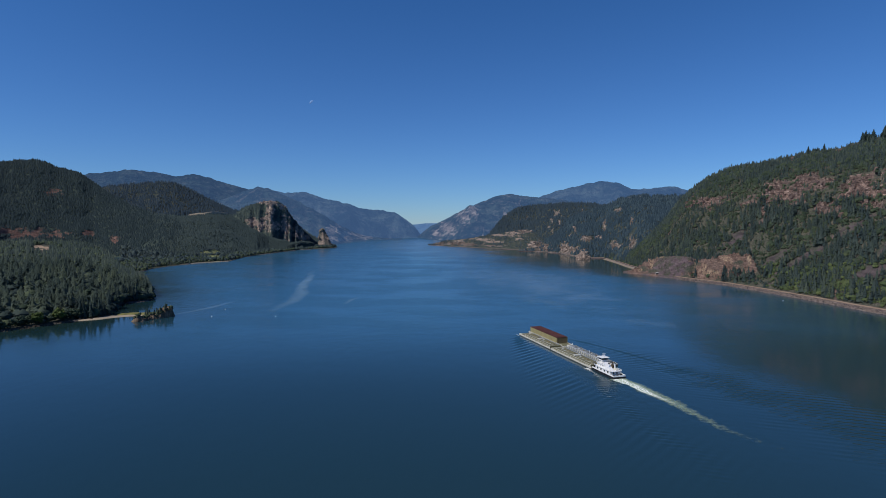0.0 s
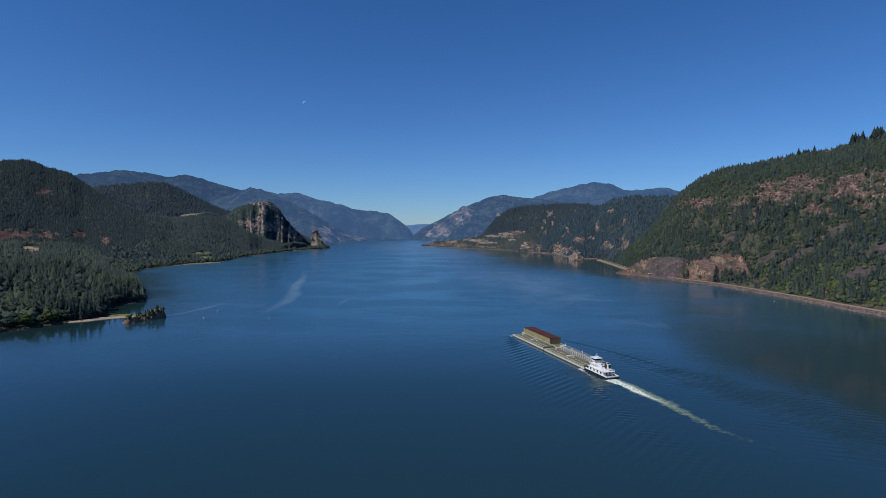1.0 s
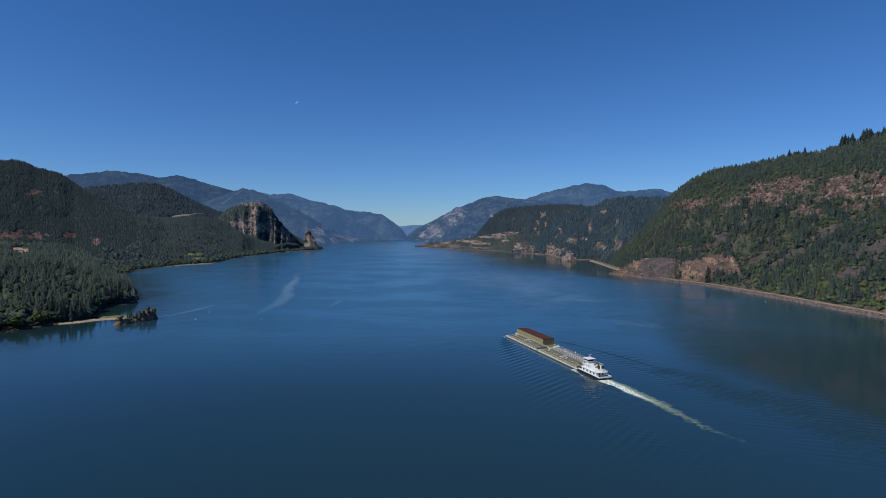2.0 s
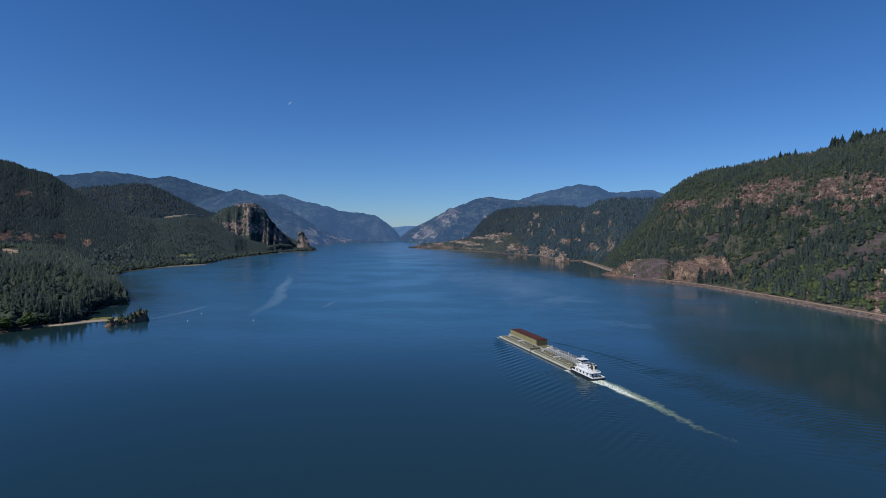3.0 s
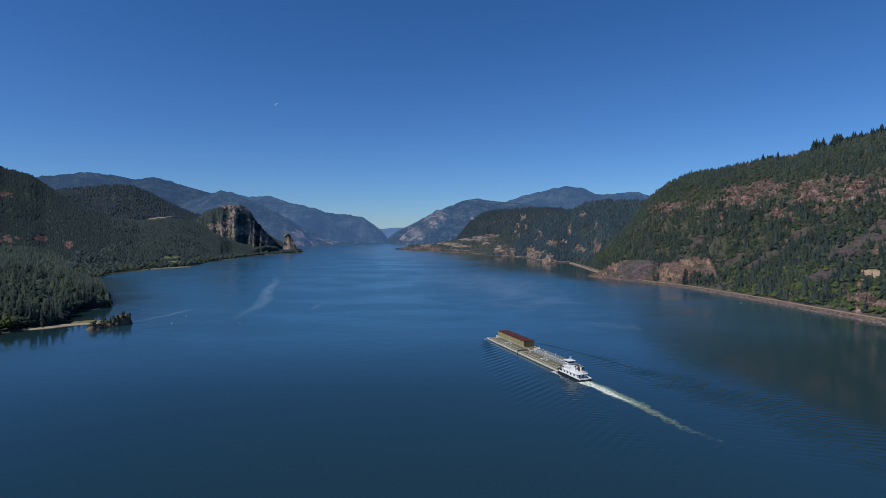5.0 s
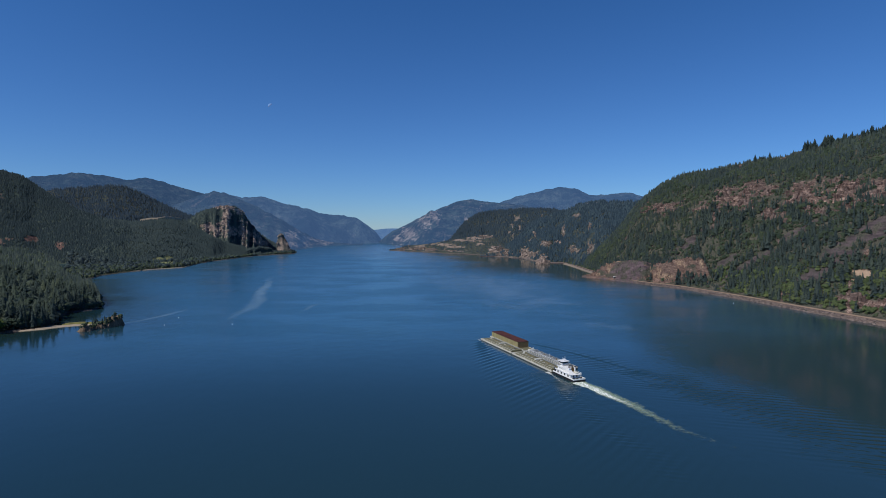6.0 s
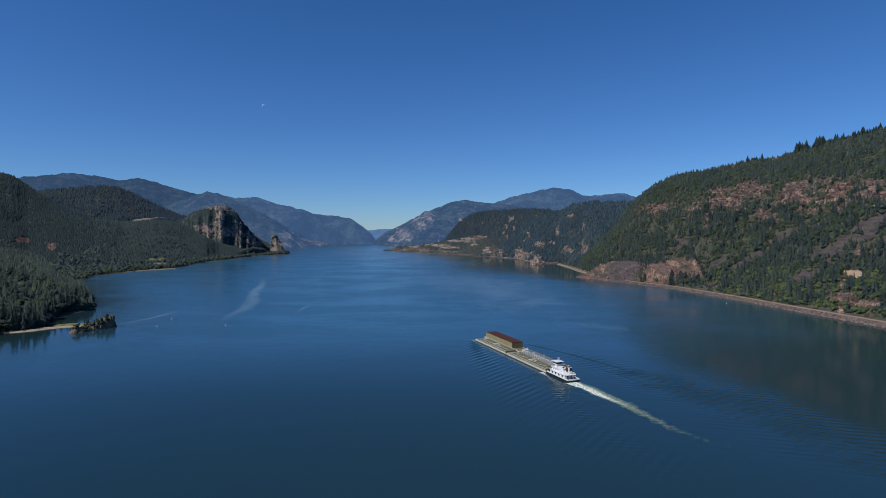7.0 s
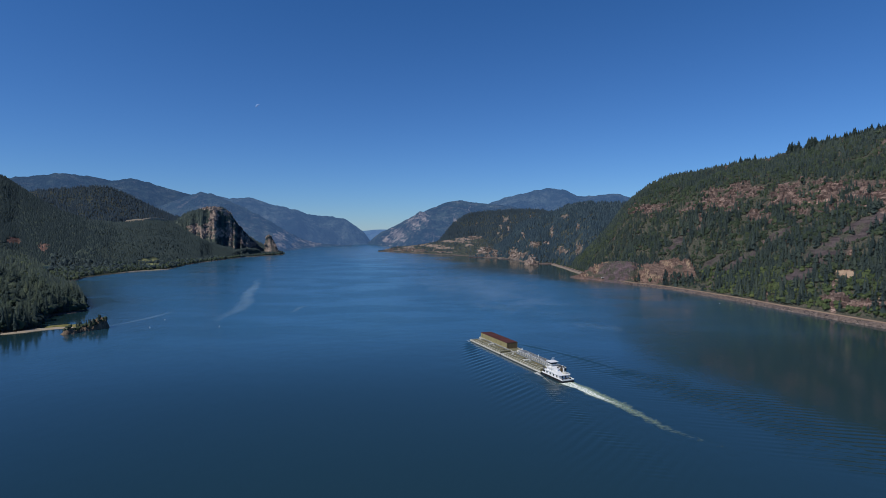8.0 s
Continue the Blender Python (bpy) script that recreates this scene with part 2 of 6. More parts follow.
def water_material():
    m, n, l, b = material("river_water", 0.06, spec=0.75)
    b.inputs["IOR"].default_value = 1.333
    v = coords(n, l)
    silt = noise_tex(n, l, v, 0.004, 3.0)
    body = mix(n, l, silt, (0.012, 0.037, 0.046), (0.015, 0.041, 0.050))

    def calc(kind, x, y, z=None):
        q = n.new("ShaderNodeMath")
        q.operation = kind
        for i, val in enumerate((x, y, z)):
            if val is None:
                continue
            if isinstance(val, (int, float)):
                q.inputs[i].default_value = val
            else:
                l.new(val, q.inputs[i])
        return q.outputs[0]

    def span(val, a0, a1, b0, b1):
        q = n.new("ShaderNodeMapRange")
        q.interpolation_type = "SMOOTHSTEP"
        l.new(val, q.inputs["Value"])
        for key, x in (("From Min", a0), ("From Max", a1), ("To Min", b0), ("To Max", b1)):
            q.inputs[key].default_value = x
        return q.outputs["Result"]

    split = n.new("ShaderNodeSeparateXYZ")
    l.new(v, split.inputs[0])
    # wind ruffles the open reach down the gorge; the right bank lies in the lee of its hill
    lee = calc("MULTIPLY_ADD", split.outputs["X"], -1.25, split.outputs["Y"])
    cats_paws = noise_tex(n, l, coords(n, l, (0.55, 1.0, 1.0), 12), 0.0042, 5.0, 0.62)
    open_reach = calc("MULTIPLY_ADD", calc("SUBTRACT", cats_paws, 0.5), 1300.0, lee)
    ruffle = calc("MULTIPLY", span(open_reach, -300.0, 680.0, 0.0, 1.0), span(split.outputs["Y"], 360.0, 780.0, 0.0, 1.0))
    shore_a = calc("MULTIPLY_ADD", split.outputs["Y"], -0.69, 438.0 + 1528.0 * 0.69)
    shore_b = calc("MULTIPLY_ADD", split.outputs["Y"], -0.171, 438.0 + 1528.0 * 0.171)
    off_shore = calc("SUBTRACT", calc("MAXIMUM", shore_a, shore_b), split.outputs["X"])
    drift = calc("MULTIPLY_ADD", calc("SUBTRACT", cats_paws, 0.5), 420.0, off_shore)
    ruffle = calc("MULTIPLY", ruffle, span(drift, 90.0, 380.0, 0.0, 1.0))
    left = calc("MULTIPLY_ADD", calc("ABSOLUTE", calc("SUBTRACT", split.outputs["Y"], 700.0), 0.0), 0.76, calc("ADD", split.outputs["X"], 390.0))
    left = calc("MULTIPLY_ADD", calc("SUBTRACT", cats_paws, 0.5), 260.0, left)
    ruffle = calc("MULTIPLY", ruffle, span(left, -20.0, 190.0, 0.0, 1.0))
    # greener base towards the right bank paints the hill's reflection
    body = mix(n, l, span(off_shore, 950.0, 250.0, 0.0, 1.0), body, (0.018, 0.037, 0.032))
    body = mix(n, l, span(left, 20.0, -130.0, 0.0, 1.0), body, (0.018, 0.036, 0.026))        # shallows by the wooded flat, greened to paint the wood's reflection
    left_foreground = calc("MULTIPLY", span(split.outputs["X"], 0.0, -260.0, 0.0, 1.0), span(split.outputs["Y"], 660.0, 420.0, 0.0, 1.0))
    body = mix(n, l, left_foreground, body, (0.010, 0.031, 0.034))                                        # darker, greener base towards the near left
    l.new(mix(n, l, ruffle, body, (0.024, 0.098, 0.170)), b.inputs["Base Color"])      # bluer base on ruffled water stands in for reflected sky and haze
    # long calm slicks between the ruffled lanes
    lanes = noise_tex(n, l, coords(n, l, (0.55, 1.0, 1.0), 24), 0.010, 6.0, 0.62)
    calm = span(lanes, 0.42, 0.60, 1.0, 0.55)
    fine = noise_tex(n, l, coords(n, l, (1.0, 1.4, 1.0), 18), 0.55, 3.0, 0.5)
    swell = noise_tex(n, l, coords(n, l, (1.0, 0.6, 1.0), -25), 0.10, 4.0, 0.5)
    wave = calc("MULTIPLY_ADD", swell, 3.6, fine)
    size = calc("MULTIPLY", calc("MULTIPLY_ADD", ruffle, 2.8, 0.62), calm)
    bump(n, l, b, calc("MULTIPLY", wave, size), 0.4, 0.11)
    gloss = calc("MULTIPLY_ADD", calc("MULTIPLY", ruffle, calm), 0.17, 0.09)
    l.new(calc("MULTIPLY_ADD", attr(n, "churn"), 0.20, gloss), b.inputs["Roughness"])
    return m


water_surface = water_material()


# ---- mesh helpers ----
def grid_noise(x, y, seed):
    """Smooth value noise, one cell per unit."""
    xi, yi = np.floor(x).astype(np.int64), np.floor(y).astype(np.int64)
    fx, fy = x - xi, y - yi
    fx, fy = fx * fx * (3 - 2 * fx), fy * fy * (3 - 2 * fy)

    def h(a, b):
        k = (a * 374761393 + b * 668265263 + seed * 974711) & 0x7FFFFFFF
        k = ((k ^ (k >> 13)) * 1274126177) & 0x7FFFFFFF
        return ((k ^ (k >> 16)) & 0xFFFF) / 65535.0

    top = h(xi, yi) * (1 - fx) + h(xi + 1, yi) * fx
    bot = h(xi, yi + 1) * (1 - fx) + h(xi + 1, yi + 1) * fx
    return top * (1 - fy) + bot * fy


def fbm(x, y, seed, octaves=4, gain=0.5):
    total, amp, top = np.zeros_like(x), 1.0, 0.0
    for i in range(octaves):
        total += amp * grid_noise(x * 2 ** i, y * 2 ** i, seed + 31 * i)
        top += amp
        amp *= gain
    return total / top


def mesh_of(name, verts, faces, mat, smooth=False):
    """A mesh from arrays: vertices (n, 3) and faces (m, 3 or 4)."""
    me = bpy.data.meshes.new(name)
    verts, faces = np.asarray(verts, dtype=np.float32), np.asarray(faces, dtype=np.int32)
    k = faces.shape[1]
    me.vertices.add(len(verts))
    me.vertices.foreach_set("co", verts.ravel())
    me.loops.add(faces.size)
    me.loops.foreach_set("vertex_index", faces.ravel())
    me.polygons.add(len(faces))
    me.polygons.foreach_set("loop_start", np.arange(0, faces.size, k, dtype=np.int32))
    me.polygons.foreach_set("use_smooth", np.full(len(faces), smooth))
    me.update(calc_edges=True)
    me.materials.append(mat)
    return me


def grid_faces(rows, cols):
    i = np.arange(rows - 1)[:, None] * cols + np.arange(cols - 1)[None, :]
    i = i.ravel()
    return np.stack([i, i + 1, i + cols + 1, i + cols], 1)


def part(name, bm, mat, parent=None, label=""):
    me = bpy.data.meshes.new(name)
    bmesh.ops.recalc_face_normals(bm, faces=bm.faces)
    bm.to_mesh(me)
    bm.free()
    me.materials.append(mat)
    ob = new(name, me)
    if parent:
        ob.parent = parent
    return tagged(ob, label)


def box(bm, x0, x1, y0, y1, z0, z1, bevel=0.0):
    r = bmesh.ops.create_cube(bm, size=1.0)
    bmesh.ops.scale(bm, vec=(x1 - x0, y1 - y0, z1 - z0), verts=r["verts"])
    bmesh.ops.translate(bm, vec=((x0 + x1) / 2, (y0 + y1) / 2, (z0 + z1) / 2), verts=r["verts"])
    if bevel:
        edges = list({e for v in r["verts"] for e in v.link_edges})
        bmesh.ops.bevel(bm, geom=edges, offset=bevel, segments=1, affect="EDGES")


def rod(bm, a, b, r0, r1=None, sides=8):
    a, b = Vector(a), Vector(b)
    m = Matrix.Translation((a + b) / 2) @ (b - a).to_track_quat("Z", "Y").to_matrix().to_4x4()
    bmesh.ops.create_cone(bm, cap_ends=True, segments=sides, radius1=r0, radius2=r0 if r1 is None else r1, depth=(b - a).length, matrix=m)


# ---- the land ----
# Each row: bearing in degrees, distance of the foot, distance of the crest, height of the crest.
NEAR_RIGHT = [
    (13.49, 1941, 2001, 1), (14.69, 1770, 1880, 2), (15.98, 1590, 1758, 31), (17.51, 1458, 1739, 80),
    (19.06, 1359, 1749, 133), (20.17, 1294, 1751, 185), (21.07, 1267, 1767, 213), (22.55, 1239, 1763, 250),
    (24.72, 1192, 1752, 279), (26.83, 1134, 1705, 281), (28.85, 1084, 1666, 288), (30.58, 1044, 1637, 295),
    (32.27, 1006, 1609, 292), (33.87, 971, 1584, 305), (35.8, 937, 1562, 315), (38.28, 897, 1539, 327),
    (41.06, 859, 1509, 337), (44.15, 817, 1467, 342),
]

BLUFF = [
    (15.3, 1419, 1476, 1), (15.9, 1405, 1462, 3), (16.43, 1393, 1450, 9), (16.95, 1379, 1436, 19),
    (17.5, 1364, 1421, 33), (18.33, 1342, 1399, 42), (19.89, 1300, 1357, 47), (21.17, 1272, 1329, 48),
    (21.72, 1262, 1319, 43), (22.42, 1249, 1306, 47), (23.16, 1235, 1292, 52), (24.3, 1209, 1266, 56),
    (25.6, 1186, 1243, 61), (26.15, 1173, 1230, 64), (26.5, 1163, 1220, 54), (26.85, 1153, 1210, 36),
    (27.25, 1139, 1196, 20), (27.8, 1115, 1172, 6),
]

MID_RIGHT = [
    (4.99, 2361, 2861, 1), (6.72, 2368, 2925, 16), (8.42, 2284, 2927, 87), (10.11, 2135, 2863, 139),
    (11.51, 1943, 2743, 168), (13.44, 1957, 2802, 201), (15.06, 1736, 2618, 230), (17.2, 1570, 2457, 229),
    (20.32, 1474, 2331, 223), (22.82, 1416, 2246, 210), (25.74, 1348, 2148, 159),
]

FAR_RIGHT = [
    (0.93, 2786, 2866, 1), (2.21, 2888, 3014, 67), (3.54, 2839, 3169, 161), (4.98, 2791, 3212, 207),
    (6.7, 2736, 3266, 221), (9.54, 2464, 3202, 228), (11.78, 2323, 3123, 227), (13.98, 2234, 3034, 208),
    (16.69, 2125, 2925, 183),
]

PROMONTORY = [
    (-4.24, 3006, 3066, 1), (-3.6, 2961, 3039, 8), (-2.56, 2880, 2990, 25), (-0.23, 2728, 2908, 39),
    (2.67, 2601, 2849, 64), (4.99, 2521, 2823, 84), (6.14, 2484, 2814, 90), (6.71, 2465, 2745, 72),
    (7.86, 2440, 2620, 37), (8.55, 2424, 2544, 1),
]

MTN_RIGHT = [
    (-5.45, 4459, 4450, 1), (-4.76, 4332, 4450, 50), (-4.0, 4194, 4450, 95), (-2.55, 3888, 4450, 149),
    (-0.81, 3614, 4450, 207), (0.93, 3552, 4450, 279), (2.66, 3491, 4450, 328), (4.11, 3440, 4450, 350),
    (5.55, 3389, 4450, 332), (6.98, 3339, 4450, 318), (9.54, 3248, 4450, 295), (12.33, 3150, 4450, 267),
]

MTN_RIGHT_FAR = [
    (4.4, 4000, 4750, 289), (6.98, 4000, 4750, 331), (8.68, 4000, 4750, 383), (10.09, 4000, 4750, 405),
    (11.49, 4000, 4750, 441), (13.42, 4000, 4750, 462), (14.51, 4000, 4750, 447), (15.59, 4000, 4750, 404),
    (16.93, 4000, 4750, 383), (18.25, 4000, 4750, 400), (19.54, 4000, 4750, 411), (20.82, 4000, 4750, 382),
    (22.82, 4000, 4750, 338),
]

GAP = [
    (-7.74, 4600, 4880, 97), (-5.44, 4600, 4880, 107), (-4.58, 4600, 4880, 117), (-3.13, 4600, 4880, 117),
    (-0.81, 4600, 4880, 102),
]

MTN_LEFT_LOW = [
    (-21.73, 3781, 4650, 336), (-19.7, 3781, 4650, 378), (-18.15, 3781, 4650, 363), (-16.56, 3781, 4650, 369),
    (-14.96, 3868, 4650, 321), (-13.6, 3973, 4650, 304), (-11.67, 4121, 4650, 255), (-9.99, 4236, 4650, 233),
    (-8.3, 4327, 4650, 215), (-7.45, 4359, 4650, 201), (-6.3, 4401, 4650, 140), (-5.56, 4429, 4650, 89),
    (-5.1, 4446, 4650, 32), (-4.87, 4455, 4650, 1),
]

MTN_LEFT = [
    (-37.68, 3600, 4700, 370), (-36.19, 3600, 4700, 432), (-35.03, 3600, 4700, 471), (-33.44, 3600, 4700, 490),
    (-32.01, 3600, 4700, 508), (-30.53, 3600, 4700, 506), (-29.23, 3600, 4700, 490), (-28.35, 3600, 4700, 472),
    (-27.44, 3600, 4700, 492), (-26.66, 3600, 4700, 503), (-25.59, 3600, 4700, 477), (-24.41, 3600, 4700, 450),
    (-22.71, 3600, 4700, 411), (-21.23, 3600, 4700, 369), (-19.19, 3600, 4700, 323),
]

RIDGE_LEFT = [
    (-25.63, 3040, 3930, 236), (-24.19, 3046, 3908, 276), (-22.72, 3052, 3885, 313), (-21.72, 3056, 3871, 339),
    (-20.97, 3059, 3859, 358), (-19.95, 3064, 3822, 343), (-18.67, 3069, 3776, 302), (-17.1, 3076, 3720, 254),
    (-14.97, 3085, 3647, 175), (-13.34, 3213, 3713, 118), (-11.97, 3510, 3899, 60), (-10.58, 3812, 4089, 26),
    (-9.4, 3880, 4060, 18), (-8.0, 3930, 4020, 10), (-6.9, 3970, 4020, 1),
]

CLIFF = [
    (-26.9, 2466, 2716, 1), (-25.69, 2470, 2718, 64), (-23.74, 2484, 2720, 140), (-22.75, 2496, 2722, 178),
    (-22.0, 2506, 2726, 200), (-20.99, 2518, 2734, 216), (-20.22, 2528, 2742, 225), (-19.2, 2540, 2756, 222),
    (-18.58, 2546, 2775, 208), (-18.17, 2550, 2806, 170), (-17.39, 2560, 2876, 119), (-16.71, 2586, 2930, 80),
    (-16.08, 2630, 2960, 58), (-15.43, 2690, 2950, 40), (-14.73, 2775, 2930, 28), (-14.03, 2800, 2900, 6),
    (-13.48, 2808, 2848, 1),
]

SPIRE = [
    (-15.4, 2760, 2790, 1), (-15.34, 2760, 2790, 42), (-15.27, 2760, 2790, 80), (-15.12, 2760, 2790, 88),
    (-14.92, 2760, 2790, 91), (-14.7, 2760, 2790, 88), (-14.58, 2760, 2790, 70), (-14.46, 2760, 2790, 56),
    (-14.32, 2760, 2790, 46), (-14.18, 2760, 2790, 26), (-14.02, 2760, 2790, 10), (-13.85, 2760, 2790, 1),
]

MID_LEFT = [
    (-37.78, 2700, 3400, 61), (-35.84, 2700, 3400, 255), (-34.67, 2700, 3400, 291), (-33.47, 2700, 3400, 313),
    (-31.82, 2700, 3400, 323), (-30.55, 2700, 3400, 337), (-29.46, 2700, 3400, 346), (-28.35, 2700, 3400, 339),
    (-27.0, 2700, 3400, 305), (-25.62, 2700, 3400, 258), (-24.2, 2700, 3400, 213), (-22.75, 2700, 3400, 182),
    (-20.76, 2700, 3400, 129), (-18.73, 2700, 3400, 1),
]

NEAR_LEFT = [
    (-44.8, 2460, 3160, 363), (-42.37, 2481, 3165, 388), (-40.91, 2494, 3169, 392), (-39.73, 2504, 3172, 407),
    (-38.16, 2510, 3169, 406), (-37.46, 2503, 3158, 377), (-36.54, 2493, 3143, 369), (-35.6, 2484, 3121, 350),
    (-34.85, 2476, 3104, 315), (-33.49, 2330, 2940, 246), (-31.87, 2150, 2744, 190), (-29.74, 2016, 2594, 155),
    (-27.74, 2004, 2568, 146), (-25.65, 2025, 2550, 158), (-23.73, 2128, 2608, 158), (-22.51, 2194, 2564, 121),
    (-21.27, 2263, 2523, 84), (-19.76, 2399, 2576, 53), (-17.68, 2572, 2681, 8), (-15.82, 2691, 2751, 1),
]

FLAT_LEFT = [
    (-46.7, 763, 2500, 52), (-40.7, 793, 2500, 52), (-38.6, 807, 2500, 50), (-36.0, 824, 2400, 46),
    (-34.9, 824, 2200, 42), (-33.95, 838, 1900, 34), (-33.5, 915, 1700, 26), (-32.8, 963, 1400, 16),
    (-31.1, 973, 1223, 12), (-30.63, 984, 1066, 6), (-30.47, 985, 1015, 3),
]

FLAT_LEFT_FAR = [
    (-32.8, 1472, 2272, 34), (-31.13, 1576, 2276, 30), (-30.26, 1673, 2273, 28), (-28.49, 1750, 2310, 26),
    (-26.19, 1831, 2351, 24), (-23.8, 1874, 2354, 22), (-22.31, 2092, 2512, 20), (-19.78, 2318, 2668, 16),
    (-17.16, 2562, 2812, 12), (-15.01, 2671, 2791, 8), (-13.64, 2746, 2806, 3),
]


class Hill:
    """A slope between a foot and a crest, by bearing from the river's middle, with gullies, ledges and ground masks."""

    def __init__(self, rows, shape=0.0, rough=10.0, cell=60.0, bench=0.0, seed=1):
        self.t, self.shape, self.rough, self.cell, self.bench, self.seed = np.array(rows, dtype=float), shape, rough, cell, bench, seed
        self.marks = {"rock": [], "scree": [], "sand": []}
        self.reach = float(self.t[:, 1:3].mean())
        self.spread, self.crag, self.jag, self.ease, self.step = 0.0, 0.0, 0.0, 0.3, 0.0
        self.profile, self.buttress, self.rib, self.road = (), (), (0.0, 1.0), True

    def lines(self, az):
        foot, crest = [np.interp(az, self.t[:, 0], self.t[:, i]) for i in (1, 2)]
        top = sum(np.interp(az + d, self.t[:, 0], self.t[:, 3]) for d in (-self.ease, -self.ease / 2, 0.0, self.ease / 2, self.ease)) / 5
        top = top + self.jag * (fbm(az * 1.7, 0 * az, self.seed + 21, 5, 0.6) - 0.5) * np.clip(top / 60, 0, 1)
        return [foot, crest, top]

    def height(self, az, r):
        s, R, H = self.lines(az)
        u = (r - s - self.bench) / np.maximum(R - s - self.bench, 1)
        v = np.clip(u, 0, 1)
        if self.profile:                               # a cliff between a wooded apron and a gentler top, cut into buttresses
            push = self.rib[0] * (np.abs(fbm(az * self.rib[1], r / 260, self.seed + 33, 4, 0.6) - 0.5) * 4 - 0.5)
            for at, wide, out in self.buttress:
                push = push + out * np.clip(1 - np.abs(az - at) / wide, 0, 1)
            w = np.clip(v + push * np.clip(v * 6, 0, 1) * np.clip((1 - v) * 4, 0, 1), 0, 1)
            p = np.interp(w, self.profile[0], self.profile[1])
        else:
            p = v * (1 - self.shape) + self.shape * v * (2 - v)
        base = np.minimum(self.bench * 0.12, H)
        z = base + (H - base) * p
        over = np.clip(u - 1, 0, None)
        z = z - H * 0.5 * over
        x, y = r * np.sin(np.radians(az)), r * np.cos(np.radians(az))
        n = fbm(x / self.cell, y / self.cell, self.seed, 5, 0.55) - 0.5
        gully = np.abs(fbm(az * 0.9 * self.reach / 57.3 / self.cell, r / (self.cell * 5), self.seed + 7, 3) - 0.5)
        fade = np.clip(v * 5, 0, 1) * np.clip((1 - v) * 2.5 + 0.06, 0, 1)
        z = z + self.rough * fade * (n * 2.0 + (gully - 0.12) * 2.2)
        if self.crag:
            m = self.masks(az, r, z)
            rock = np.maximum(m["rock"], m["scree"]) if self.profile else m["rock"]
            facet = np.abs(fbm(x / self.crag, y / self.crag, self.seed + 41, 4, 0.6) - 0.5)
            fin = np.abs(fbm(np.radians(az) * r / (self.crag * 1.3), r / (self.crag * 7), self.seed + 45, 4, 0.55) - 0.5)
            facet = 0.7 * facet + 0.45 * fin           # fins and chutes run down the face
            z = z + rock * (facet * 4.0 - 0.45) * self.crag * np.clip(v * 8, 0, 1) * np.clip((1.02 - v) * 6, 0, 1)
        if self.step:                                  # level beds of basalt, each a small cliff
            m = self.masks(az, r, z)
            w = (np.maximum(m["rock"], m["scree"]) if self.profile else m["rock"]) * np.clip((v - 0.03) * 8, 0, 1) * np.clip((0.97 - v) * 8, 0, 1)
            lift = z + 5.0 * (fbm(x / 40, y / 40, self.seed + 61, 3) - 0.5)
            q = lift / self.step
            k = q - np.floor(q)
            w = w * np.clip(0.35 + 1.6 * (fbm(x / 55, y / 55, self.seed + 67, 2) - 0.35), 0, 0.9)
            z = z * (1 - w) + w * (self.step * (np.floor(q) + np.clip(k * 3.0 - 1.2, 0, 1)) - lift + z)
        shore = np.clip((r - s) * 0.35, -8, None)
        z = np.where(r < s + max(self.bench, 12.0), np.minimum(z + 0.6, shore + np.where(r > s, 0, 0)), z)
        return z

    def masks(self, az, r, z):
        x, y = r * np.sin(np.radians(az)), r * np.cos(np.radians(az))
        edge = fbm(x / 17, z / 9 + y / 30, self.seed + 3, 5, 0.6) - 0.5
        out = {}
        for kind, marks in self.marks.items():
            m = np.zeros_like(z)
            for a, h, w, t in marks:
                lean = 0.055 * (z - h) if kind == "scree" else 0.0
                d = np.hypot((az - a - lean) * np.pi / 180 * r / w, (z - h) / t)
                m = np.maximum(m, np.clip((0.82 - d + edge * 2.6) * 4, 0, 1))
            out[kind] = m
        if self.spread:
            out["rock"] = np.maximum(out["rock"], np.clip((fbm(np.radians(az) * self.reach / (self.cell * 0.22), r / (self.cell * 1.1), self.seed + 11, 5, 0.6) - self.spread) * 14, 0, 1))
        if self.bench:
            s = self.lines(az)[0]
            strip = np.clip((self.bench - (r - s)) / 6, 0, 1)
            road = np.clip(1 - np.abs(r - s - self.bench * 0.62) / (self.bench * 0.26), 0, 1)
            out["scree"] = np.maximum(out["scree"], strip)
            if self.road:
                out["sand"] = np.maximum(out["sand"], np.minimum(road * 3, 1) * 0.8)
        return out

    def build(self, name, mat, label, category, cols, rows, behind=0.3, kind="structure"):
        az = np.linspace(self.t[0, 0], self.t[-1, 0], cols)
        s, R, _ = self.lines(az)
        k = np.concatenate([np.linspace(0, 1, rows), 1 + np.linspace(0, behind, 8)[1:]])
        r = (s - 25)[None, :] + k[:, None] * (R - s + 25)[None, :]
        a = np.broadcast_to(az[None, :], r.shape)
        z = self.height(a, r)
        v = np.stack([r * np.sin(np.radians(a)), r * np.cos(np.radians(a)), z], -1).reshape(-1, 3)
        me = mesh_of(name, v, grid_faces(len(k), cols), mat, smooth=True)
        for key, val in self.masks(a.ravel(), r.ravel(), z.ravel()).items():
            at = me.attributes.new(key, "FLOAT", "POINT")
            at.data.foreach_set("value", val.astype(np.float32))
        return tagged(new(name, me), label, category, kind=kind)


